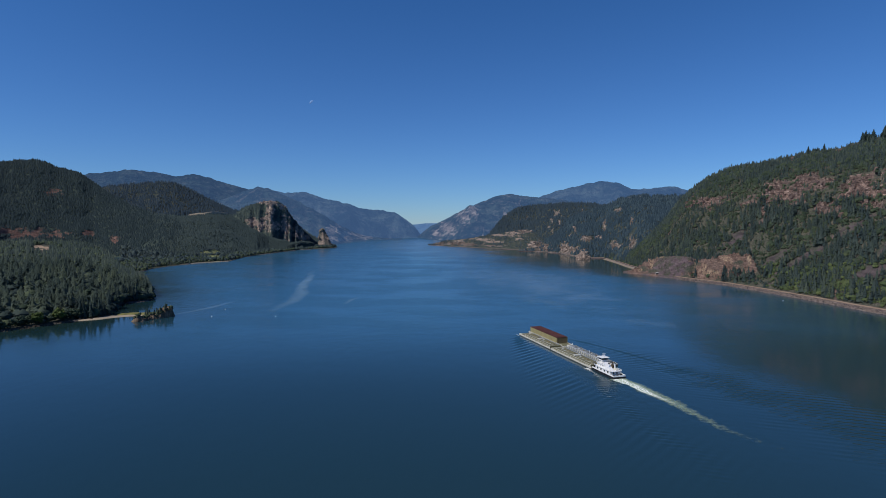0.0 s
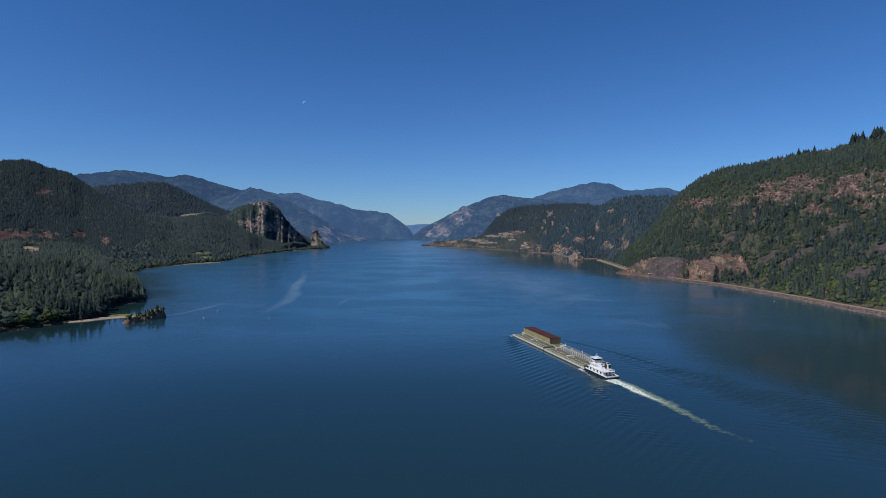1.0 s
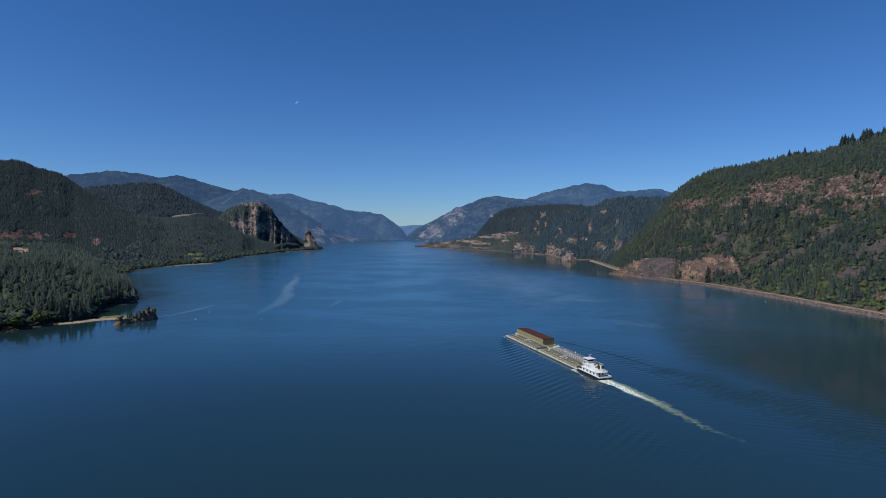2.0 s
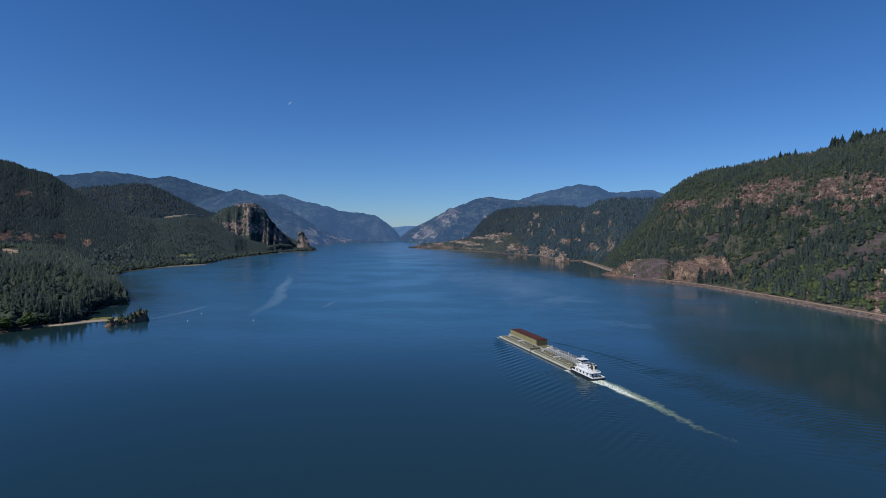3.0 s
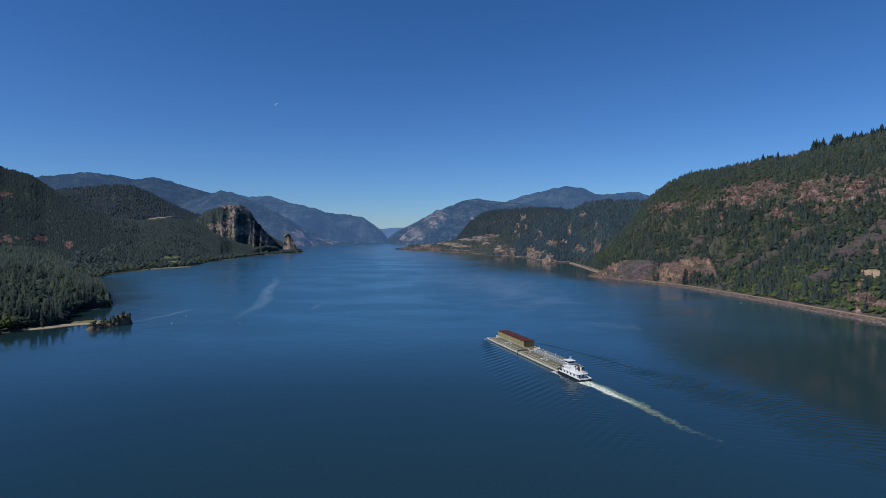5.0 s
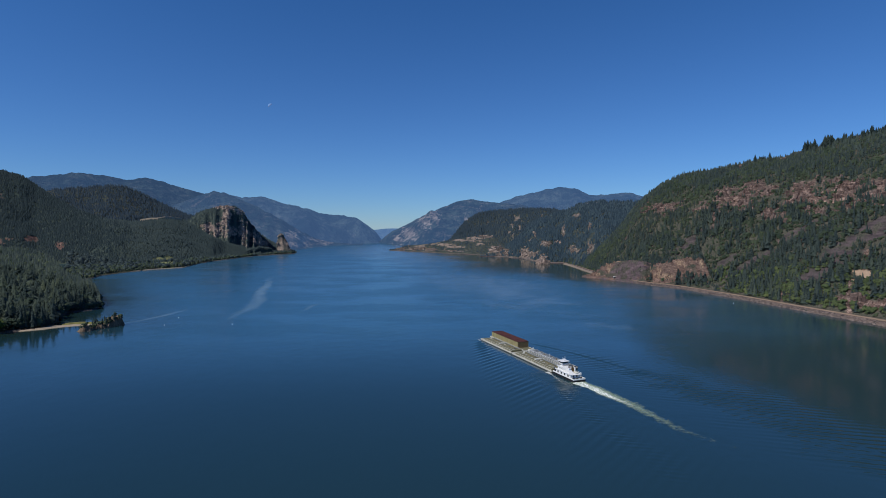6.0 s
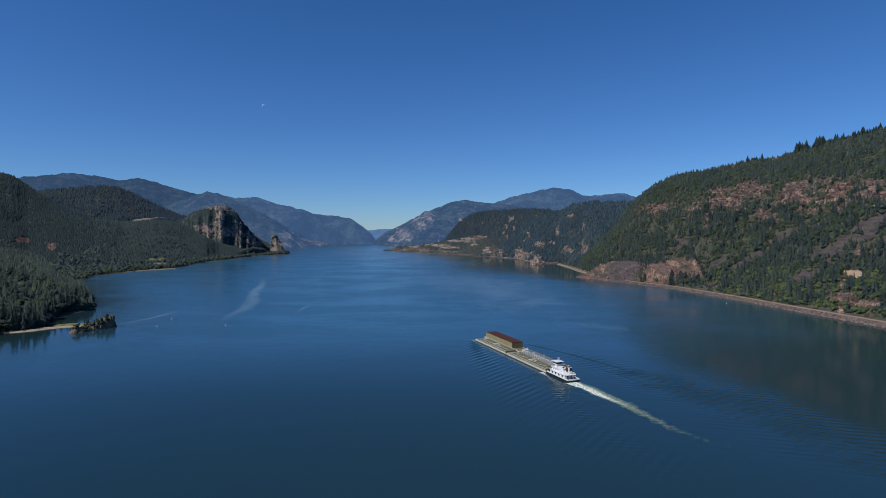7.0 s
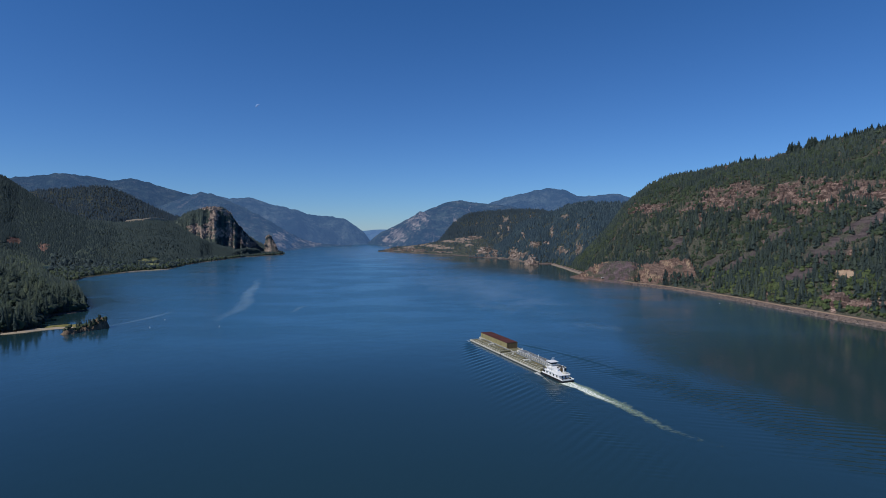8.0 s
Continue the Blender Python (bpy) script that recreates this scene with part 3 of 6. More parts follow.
near_right = Hill(NEAR_RIGHT, 0.25, 20, 80, 34, 3)
near_right.marks = {
    "rock": [(30.4, 211, 56, 32), (28.4, 190, 34, 30), (29.2, 172, 30, 24), (31.5, 149, 36, 15), (34.5, 181, 46, 36), (36.9, 186, 36, 34),
             (22.8, 174, 62, 21), (25.9, 167, 24, 19), (39.2, 184, 40, 36), (41.0, 176, 30, 36), (38.6, 19, 60, 8), (41.2, 21, 70, 9)],
    "scree": [(30.9, 70, 10, 62), (25.3, 93, 17, 42), (33.6, 110, 10, 50), (37.1, 95, 17, 60), (34.6, 50, 8, 32), (39.6, 125, 19, 60), (28.1, 55, 9, 42), (36.0, 62, 9, 42), (27.0, 120, 8, 30)],
    "sand": [(38.6, 53, 26, 6), (37.5, 44, 10, 3.0), (40.4, 30, 26, 2.5)]}
near_right.spread, near_right.crag, near_right.step = 0.70, 10.0, 15.0
bluff = Hill(BLUFF, 0.8, 5, 16, 24, 5)
bluff.road = False
bluff.profile = (0.0, 0.12, 0.5, 0.72, 1.0), (0.0, 0.10, 0.76, 0.92, 1.0)
bluff.buttress, bluff.rib = ((18.9, 1.2, 0.16), (20.6, 0.9, 0.18), (21.75, 0.45, -0.30), (23.4, 1.2, 0.06), (25.2, 1.0, 0.08)), (0.07, 1.5)
bluff.marks = {"rock": [(16.4, 20, 30, 50), (17.6, 32, 18, 60)] + [(az, 32, 34, 62) for az in (22.6, 23.8, 25.0, 26.2)], "scree": [(18.9, 26, 24, 60), (19.9, 26, 24, 60), (20.9, 26, 20, 60)],
               "sand": [(16.9, 10, 9, 5), (17.4, 33, 13, 2.5), (18.6, 44, 14, 2), (20.2, 48, 14, 2), (17.9, 20, 5, 9), (21.75, 34, 4, 10), (22.5, 30, 4, 3), (24.2, 52, 10, 2),
                        (25.5, 63, 8, 3), (26.2, 50, 4, 12), (24.2, 9, 14, 3), (26.7, 12, 8, 4), (22.9, 20, 16, 6), (24.6, 46, 16, 2)]}
mid_right = Hill(MID_RIGHT, 0.2, 34, 150, 20, 8)
mid_right.marks = {"rock": [(12.1, 62, 48, 11), (14.8, 172, 16, 10), (7.0, 24, 25, 44), (7.7, 12, 42, 16), (9.7, 23, 30, 24), (10.5, 16, 34, 16), (11.5, 12, 28, 18),
                            (9.6, 143, 14, 12), (13.5, 124, 8, 16), (10.6, 92, 7, 18), (16.0, 130, 8, 16), (14.3, 44, 30, 16)], "scree": [(16.2, 9, 24, 20)], "sand": []}
mid_right.spread, mid_right.crag = 0.70, 14.0
far_right = Hill(FAR_RIGHT, 0.2, 36, 170, 0, 9)
far_right.spread = 0.70
promontory = Hill(PROMONTORY, 0.3, 8, 60, 14, 10)
promontory.marks = {"rock": [(5.6, 79, 44, 12), (-0.8, 14, 118, 9), (-3.1, 10, 44, 12), (7.0, 20, 60, 18), (2.4, 12, 60, 6)], "scree": [],
                    "sand": [(3.2, 60, 130, 6), (4.4, 72, 70, 6), (1.0, 38, 90, 7), (-1.2, 26, 60, 5), (2.6, 30, 60, 6), (5.0, 44, 40, 6)]}
cliff = Hill(CLIFF, 0.35, 8, 60, 0, 12)
cliff.profile = (0.0, 0.2, 0.45, 0.75, 0.88, 1.0), (0.0, 0.13, 0.40, 0.80, 0.93, 1.0)
cliff.buttress, cliff.rib = ((-19.9, 0.5, 0.14), (-21.0, 0.45, 0.08), (-18.9, 0.35, -0.10), (-18.1, 0.2, 0.16), (-17.5, 0.2, 0.20), (-16.95, 0.2, 0.20), (-16.4, 0.2, 0.16)), (0.06, 2.2)
# sand marks at -19.95 and -17.1 paint the sunlit buttress and ridge
cliff.marks = {"rock": [(-19.95, 165, 24, 70), (-19.6, 108, 40, 34), (-20.9, 108, 46, 32), (-21.6, 118, 30, 26), (-18.45, 105, 30, 85), (-17.4, 84, 46, 40), (-20.2, 213, 60, 10), (-18.8, 190, 16, 28), (-16.7, 48, 34, 20)], "scree": [], "sand": [(-20.6, 216, 70, 6), (-19.95, 165, 11, 44), (-19.8, 100, 9, 30), (-19.2, 205, 26, 5), (-17.1, 64, 14, 18)]}
bluff.crag, cliff.crag, bluff.step = 5.0, 12.0, 9.0
spire = Hill(SPIRE, 0.6, 10, 12, 0, 13)
spire.profile, spire.rib, spire.jag = ((0.0, 0.15, 0.4, 1.0), (0.0, 0.62, 0.92, 1.0)), (0.10, 6.0), 5.0
spire.crag, spire.ease, bluff.ease, cliff.ease = 10.0, 0.04, 0.1, 0.15
spire.marks = {"rock": [(-14.8, 60, 60, 90)], "scree": [], "sand": []}
outcrop = Hill([(10.75, 1905, 1960, 1), (10.95, 1896, 1946, 9), (11.15, 1890, 1936, 19), (11.35, 1888, 1932, 26), (11.6, 1892, 1936, 18), (11.85, 1904, 1950, 11), (12.1, 1925, 1966, 1)], 0.4, 6, 14, 0, 34)
outcrop.marks["rock"], outcrop.crag, outcrop.ease = [(11.4, 16, 70, 60)], 8.0, 0.1
mid_left = Hill(MID_LEFT, 0.1, 34, 200, 0, 14)
mid_left.marks = {"rock": [], "scree": [], "sand": []}
ridge_left = Hill(RIDGE_LEFT, 0.1, 55, 200, 0, 15)
ridge_left.marks["rock"] = [(-13.9, 36, 44, 26), (-13.2, 22, 50, 14), (-12.9, 56, 50, 18), (-12.2, 44, 40, 10), (-12.6, 40, 60, 30), (-11.4, 34, 60, 24), (-10.5, 20, 50, 16), (-14.0, 70, 40, 40), (-13.3, 110, 30, 30)]
near_left = Hill(NEAR_LEFT, 0.15, 40, 190, 0, 16)
near_left.marks = {"rock": [(-41.0, 84, 150, 26), (-42.4, 112, 60, 16), (-39.3, 80, 110, 22), (-37.6, 73, 64, 12), (-35.5, 80, 38, 10), (-33.2, 61, 18, 16), (-37.7, 254, 42, 16)], "scree": [], "sand": [(-25.5, 20, 40, 8)]}
flat_left = Hill(FLAT_LEFT, -0.2, 5, 90, 8, 17)
flat_left.road = False
flat_left.marks["sand"] = [(-38.7, 42, 15, 4), (-38.3, 40, 12, 3)]        # a pale bare clearing
flat_left_far = Hill(FLAT_LEFT_FAR, -0.1, 5, 90, 12, 18)
flat_left_far.marks["rock"] = [(-25.5, 8, 40, 7)]
mtn_right, mtn_right_far = Hill(MTN_RIGHT, 0.0, 95, 300, 0, 19), Hill(MTN_RIGHT_FAR, 0.0, 95, 340, 0, 20)
mtn_right.spread = 0.70
mtn_right.marks["rock"] = [(-0.5, 170, 60, 60), (0.4, 200, 40, 60), (-2.2, 80, 70, 50), (-3.4, 40, 50, 30)]
for h in (mtn_right, mtn_right_far, ridge_left):
    h.jag = 22.0
gap_mtn = Hill(GAP, 0.0, 10, 300, 0, 21)
mtn_left_low, mtn_left = Hill(MTN_LEFT_LOW, 0.0, 95, 300, 0, 22), Hill(MTN_LEFT, 0.0, 95, 340, 0, 23)

for h in (mtn_left_low, mtn_left):
    h.jag = 22.0
near_left.jag = mid_left.jag = mid_right.jag = far_right.jag = 10.0

near_right.build("hill_1", near_land, "steep wooded hillside with brown rock ledges and grey scree above a shore road", "hill", 330, 210)
bluff.build("bluff", bluff_land, "bare brown basalt bluff beside the shore road", "bluff", 220, 60)
mid_right.build("hill_2", mid_land, "dark fir-covered hill with a flat top and small rock outcrops", "hill", 240, 90)
far_right.build("hill_3", mid_land, "dark wooded hill running down to the river", "hill", 180, 80)
promontory.build("promontory", mid_land, "low tan rocky promontory with dry grass on the river bank", "headland", 180, 50)
cliff.build("cliff", cliff_land, "tall pale rock cliff rising over the wooded river bank", "cliff", 160, 110)
spire.build("rock_spire", cliff_land, "small pointed rock spire standing at the river's edge", "rock", 60, 40)
outcrop.build("outcrop", cliff_land, "small tan rock outcrop standing at the water's edge", "rock", 70, 50)
mid_left.build("hill_4", mid_land, "round dark fir-covered hill behind the valley floor", "hill", 160, 60)
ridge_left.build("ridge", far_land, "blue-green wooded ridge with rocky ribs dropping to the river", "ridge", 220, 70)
near_left.build("hill_5", red_land, "dark wooded hill with red earth scars above its foot", "hill", 260, 90)
flat_left.build("ground", near_land, "low wooded river flat with a grassy bank", "ground", 200, 110)
flat_left_far.build("river_bank", bank_land, "low wooded river bank with a narrow pale shore", "bank", 200, 50)
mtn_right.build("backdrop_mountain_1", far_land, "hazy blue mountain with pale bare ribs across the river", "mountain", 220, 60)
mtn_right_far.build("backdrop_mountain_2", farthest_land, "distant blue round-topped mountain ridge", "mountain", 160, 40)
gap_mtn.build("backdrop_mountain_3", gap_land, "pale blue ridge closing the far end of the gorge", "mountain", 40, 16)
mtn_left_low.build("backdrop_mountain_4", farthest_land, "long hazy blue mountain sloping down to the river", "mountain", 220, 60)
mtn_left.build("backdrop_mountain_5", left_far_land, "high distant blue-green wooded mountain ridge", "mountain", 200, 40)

# ---- trees ----
rng = np.random.default_rng(5)


def conifer_template(boughs, slim, seed, droop=0.4, core=5, top=1.0):
    """A fir one metre high: single drooping boughs of uneven length round a ragged core. Vertices and triangles."""
    g = np.random.default_rng(seed)
    vs, fs = [], []
    ang = np.arange(core) * 2 * np.pi / core + g.random()
    for k0, k1, wide in ((0.07, 0.62, 0.62), (0.42, 1.0, 0.36)):
        ring = np.stack([slim * wide * (0.7 + 0.5 * g.random(core)) * np.cos(ang), slim * wide * (0.7 + 0.5 * g.random(core)) * np.sin(ang), k0 + 0.05 * g.random(core)], 1)
        base = sum(len(v) for v in vs)
        vs.append(np.vstack([ring, [[0, 0, k1]]]))
        j = np.arange(core)
        fs.append(np.stack([base + j, base + (j + 1) % core, np.full(core, base + core)], 1))
    base = sum(len(v) for v in vs)
    for i in range(boughs):
        k = ((i + g.random()) / boughs) ** 1.15
        a = i * 2.4 + g.normal(0, 0.35)
        reach = (slim * (1 - k) ** 0.72 * top + 0.014) * (0.62 + 0.62 * g.random())
        z = 0.09 + 0.88 * k
        half = reach * (0.34 + 0.16 * g.random()) * min(1.0, (30 / boughs) ** 0.5 + 0.1)
        d, e = np.array([math.cos(a), math.sin(a), 0.0]), np.array([-math.sin(a), math.cos(a), 0.0])
        root, tip = d * reach * 0.08 + [0, 0, z + 0.055], d * reach + [0, 0, z - droop * reach]
        mid = d * reach * 0.55 + [0, 0, z - droop * reach * 0.25]
        vs.append(np.array([root, mid - e * half, tip, mid + e * half]))
        fs.append(np.array([(0, 1, 2), (0, 2, 3)]) + base)
        base += 4
    return np.vstack(vs), np.vstack(fs)


def far_conifer(teeth, slim, seed):
    """A fir seen from kilometres off: two ragged skirts."""
    g = np.random.default_rng(seed)
    vs, fs = [], []
    for k, (low, high, wide) in enumerate(((0.0, 0.72, 1.0), (0.38, 1.0, 0.62))):
        a = g.random() * 6.28 + np.arange(teeth) * 2 * np.pi / teeth
        rad = slim * wide * (0.65 + 0.7 * g.random(teeth))
        vs.append(np.vstack([np.stack([rad * np.cos(a), rad * np.sin(a), low + 0.12 * g.random(teeth)], 1), [[g.normal(0, 0.03), g.normal(0, 0.03), high]]]))
        j = np.arange(teeth)
        fs.append(np.stack([j, (j + 1) % teeth, np.full(teeth, teeth)], 1) + k * (teeth + 1))
    return np.vstack(vs), np.vstack(fs)


def clump_template(count, seed, tall=0.62, wide=0.42):
    """A broadleaf crown one metre high: many small uneven leaf clumps with gaps between them."""
    g = np.random.default_rng(seed)
    sv = np.array([(1, 0, 0), (0, 1, 0), (-1, 0, 0), (0, -1, 0), (0, 0, 1), (0, 0, -1)], dtype=float)
    sf = np.array([(0, 1, 4), (1, 2, 4), (2, 3, 4), (3, 0, 4), (1, 0, 5), (2, 1, 5), (3, 2, 5), (0, 3, 5)])
    vs, fs = [], []
    for i in range(count):
        d = g.normal(0, 1, 3)
        d /= np.linalg.norm(d)
        q = g.random() ** 0.4
        c = np.array([d[0] * wide * q * 0.8, d[1] * wide * q * 0.8, 0.52 + d[2] * tall * 0.5 * q])
        size = wide * (1.15 + 1.05 * g.random()) / count ** 0.5
        a = g.random() * 1.57
        turned = sv @ np.array([[math.cos(a), math.sin(a), 0], [-math.sin(a), math.cos(a), 0], [0, 0, 1]])
        vs.append(turned * size * (0.85 + 0.6 * g.random((len(sv), 1))) * np.array([1, 1, 0.85]) + c)
        fs.append(sf + i * len(sv))
    return np.vstack(vs), np.vstack(fs)


FIRS = {  # by distance: fine, middle, coarse
    "fine": [conifer_template(70, 0.25 + 0.045 * (i % 4), 40 + i, 0.5, 6, 1.0 + 0.25 * (i % 2)) for i in range(8)],
    "middle": [conifer_template(17, 0.19 + 0.05 * (i % 4), 60 + i) for i in range(8)],
    "light": [conifer_template(9, 0.20 + 0.05 * (i % 4), 50 + i, 0.35, 4) for i in range(8)],
    "coarse": [far_conifer(4 + i % 2, 0.21 + 0.06 * (i % 3), 80 + i) for i in range(6)],
}
BUSHES = {"small": [clump_template(4, 120 + i, 0.7, 0.34) for i in range(5)], "fine": [clump_template(17, 100 + i) for i in range(6)], "middle": [clump_template(7, 110 + i) for i in range(4)]}


def sow(hill, count, u0, u1, seed, az0=None, az1=None, keep_rock=0.35, patch=0.0):
    """Places on a hill where trees can stand: bearing, distance, height of the ground."""
    g = np.random.default_rng(seed)
    az = g.uniform(hill.t[0, 0] if az0 is None else az0, hill.t[-1, 0] if az1 is None else az1, count)
    s, R, _ = hill.lines(az)
    start = s + max(hill.bench, 6.0) + 2
    lo, hi = start + u0 * (R - start), start + u1 * (R - start)
    r = np.sqrt(lo ** 2 + g.random(count) * (hi ** 2 - lo ** 2))
    z = hill.height(az, r)
    m = hill.masks(az, r, z)
    bare = np.maximum(np.maximum(m["rock"], m["scree"]), m["sand"])
    ok = (bare < keep_rock + 0.3 * (g.random(count) - 0.5)) & (z > 0.8)
    x, y = r * np.sin(np.radians(az)), r * np.cos(np.radians(az))
    if patch:
        ok &= fbm(x / 48, y / 48, seed + 5, 4, 0.65) > patch * (0.7 + 0.6 * g.random(count))
    return np.stack([x, y, z], 1)[ok]


def thinned(spots, az0, az1, seed):
    """Keeps all the places on the az0 side, none on the az1 side, and fewer and fewer between."""
    az = np.degrees(np.arctan2(spots[:, 0], spots[:, 1]))
    k = (az - az0) / (az1 - az0) + 0.9 * (fbm(spots[:, 0] / 160, spots[:, 1] / 160, seed, 4) - 0.5)
    return spots[k < np.random.default_rng(seed).random(len(spots))]


def opened(spots, az0, az1, r0, r1):
    """Leaves a gap in a wood."""
    az, r = np.degrees(np.arctan2(spots[:, 0], spots[:, 1])), np.hypot(spots[:, 0], spots[:, 1])
    return spots[(az < az0) | (az > az1) | (r < r0) | (r > r1)]


def toned(me, tone):
    """Gives every tree of a mesh its own shade of green, 0 to 1."""
    me.attributes.new("tone", "FLOAT", "POINT").data.foreach_set("value", np.asarray(tone, dtype=np.float32))
    return me


def forest(name, spots, templates, low, high, mat, label, seed, category="forest", soft=True, vary=1.0, lift=0.5):
    """One joined wood: every tree its own size, turn and lean."""
    g = np.random.default_rng(seed)
    which = g.integers(0, len(templates), len(spots))
    vs, fs, tones, ways, base = [], [], [], [], 0
    for k, (tv, tf) in enumerate(templates):
        p = spots[which == k]
        if not len(p):
            continue
        h = low + (high - low) * g.random(len(p)) ** 1.3
        w = h * (0.8 + 0.5 * g.random(len(p)))
        a = g.random(len(p)) * 6.283
        c, s = np.cos(a)[:, None], np.sin(a)[:, None]
        x = (tv[None, :, 0] * c - tv[None, :, 1] * s) * w[:, None] + p[:, 0:1]
        y = (tv[None, :, 0] * s + tv[None, :, 1] * c) * w[:, None] + p[:, 1:2]
        z = tv[None, :, 2] * h[:, None] + p[:, 2:3] - 0.6
        vs.append(np.stack([x, y, z], -1).reshape(-1, 3))
        q = np.concatenate([tv[:, :2], np.clip(tv[:, 2:] - 0.55, -0.25, 0.45) * 0.5], 1)
        q = q / (np.linalg.norm(q, axis=1)[:, None] + 1e-6) * (1 - lift) + np.array([0, 0, lift])
        ways.append(np.stack([q[None, :, 0] * c - q[None, :, 1] * s, q[None, :, 0] * s + q[None, :, 1] * c, 0 * c + q[None, :, 2]], -1).reshape(-1, 3))
        tones.append(np.repeat(0.5 + vary * (g.random(len(p)) - 0.5), len(tv)))
        fs.append((tf[None] + (np.arange(len(p)) * len(tv))[:, None, None] + base).reshape(-1, 3))
        base += len(p) * len(tv)
    me = toned(mesh_of(name, np.vstack(vs), np.vstack(fs), mat, soft), np.concatenate(tones))
    if soft:                                           # crowns shade as rounded wholes, softened by light through the needles
        way = np.vstack(ways)
        me.normals_split_custom_set_from_vertices(way / np.linalg.norm(way, axis=1)[:, None])
    return tagged(new(name, me), label, category, kind="stuff")


forest("hillside_firs", sow(near_right, 8500, 0.0, 0.52, 201, keep_rock=0.3, patch=0.49), FIRS["middle"], 7, 22, fir,
       "dark green firs covering the steep rocky hillside", 1, lift=0.68)
forest("upper_slope_firs", sow(near_right, 12000, 0.45, 0.97, 251, keep_rock=0.3, patch=0.47), FIRS["light"], 5, 15, fir,
       "small dark firs on the upper slope between rock ledges", 51, lift=0.68)
forest("crest_firs", sow(near_right, 3800, 0.78, 1.03, 231), FIRS["coarse"], 4, 11, fir, "low dense firs along the hill crest", 31)
forest("hillside_shrubs", sow(near_right, 9000, 0.0, 0.97, 202, keep_rock=0.75, patch=0.3), BUSHES["small"], 2.5, 6.5, broad,
       "bright green shrubs and small trees among the firs", 2, "shrubs", lift=0.68)
forest("hillside_broadleaf_trees", sow(near_right, 9000, 0.0, 0.95, 241, keep_rock=0.4, patch=0.50), BUSHES["middle"], 4, 10, broad,
       "light green broadleaf trees in clumps on the lower slope", 41, lift=0.68)
forest("shore_broadleaf_trees", sow(near_right, 1100, 0.0, 0.13, 243, 27.5, 44.0, keep_rock=0.4), BUSHES["middle"], 3.5, 9, sunny,
       "fresh green broadleaf trees along the foot of the slope", 43)
forest("bluff_firs", sow(bluff, 500, 0.75, 1.1, 203, keep_rock=1.5, patch=0.5), FIRS["middle"], 6, 14, fir, "small firs on the rock bluff", 3)
forest("bluff_foot_firs", sow(bluff, 120, 0.0, 0.22, 223, 24.0, 27.7, keep_rock=2.0), FIRS["fine"], 6, 13, fir, "young firs along the foot of the bluff", 23)
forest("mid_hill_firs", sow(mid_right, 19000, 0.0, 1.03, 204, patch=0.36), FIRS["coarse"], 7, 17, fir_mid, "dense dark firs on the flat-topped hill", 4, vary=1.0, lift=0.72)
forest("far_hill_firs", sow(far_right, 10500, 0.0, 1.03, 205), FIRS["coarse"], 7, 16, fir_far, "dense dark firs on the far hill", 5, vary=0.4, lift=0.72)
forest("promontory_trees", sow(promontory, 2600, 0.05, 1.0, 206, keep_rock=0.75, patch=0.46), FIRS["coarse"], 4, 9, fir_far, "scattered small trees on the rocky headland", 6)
forest("cliff_firs", sow(cliff, 5200, 0.0, 1.0, 207, keep_rock=0.4), FIRS["coarse"], 5, 12, fir_bank, "firs growing round the foot of the cliff", 7, vary=0.5, lift=0.72)
forest("spire_firs", sow(spire, 120, 0.0, 0.4, 227, keep_rock=2.0), FIRS["coarse"], 4, 8, fir_bank, "firs round the foot of the rock spire", 27, vary=0.5)
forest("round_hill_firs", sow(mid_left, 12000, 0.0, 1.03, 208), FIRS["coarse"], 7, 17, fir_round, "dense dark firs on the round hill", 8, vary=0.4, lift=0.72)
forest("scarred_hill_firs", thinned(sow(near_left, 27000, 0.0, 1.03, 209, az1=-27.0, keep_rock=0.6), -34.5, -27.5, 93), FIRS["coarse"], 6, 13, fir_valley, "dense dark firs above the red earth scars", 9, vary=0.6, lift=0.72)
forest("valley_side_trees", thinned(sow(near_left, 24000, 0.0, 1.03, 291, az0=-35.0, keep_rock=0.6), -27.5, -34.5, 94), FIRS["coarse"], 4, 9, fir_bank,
       "mixed green trees on the gentle slope towards the cliff", 91, vary=0.6, lift=0.8)
forest("river_flat_firs", sow(flat_left, 1250, 0.02, 0.45, 210, patch=0.3), FIRS["fine"], 15, 33, fir_near, "tall dark firs crowding the river flat", 10, lift=0.7)
forest("river_flat_back_firs", opened(sow(flat_left, 5200, 0.42, 1.0, 211), -39.1, -38.0, 2020, 2370), FIRS["light"], 8, 22, fir, "dark fir wood stretching back over the flat", 11, lift=0.68)
forest("river_flat_back_broadleaf", opened(sow(flat_left, 1500, 0.4, 1.0, 281, patch=0.46), -39.1, -38.0, 2020, 2370), BUSHES["middle"], 8, 15, broad, "lighter green broadleaf trees behind the fir wood", 81)
forest("river_flat_shrubs", sow(flat_left, 1000, 0.0, 0.45, 212, patch=0.4), BUSHES["fine"], 9, 19, broad, "green broadleaf trees along the river flat", 12, "shrubs")
forest("river_edge_bushes", sow(flat_left, 260, 0.0, 0.035, 271, keep_rock=2.0), BUSHES["fine"], 5, 11, broad, "rounded olive-green bushes along the water's edge", 71, "shrubs")
forest("river_flat_oaks", sow(flat_left, 900, 0.0, 0.5, 261), BUSHES["fine"], 9, 19, fir_near, "dark round-crowned trees among the firs on the flat", 61)
forest("river_bank_firs", sow(flat_left_far, 5200, 0.02, 1.0, 213, patch=0.2), FIRS["light"] + BUSHES["middle"][:2], 7, 15, fir_bank, "dark firs lining the far river bank", 13)
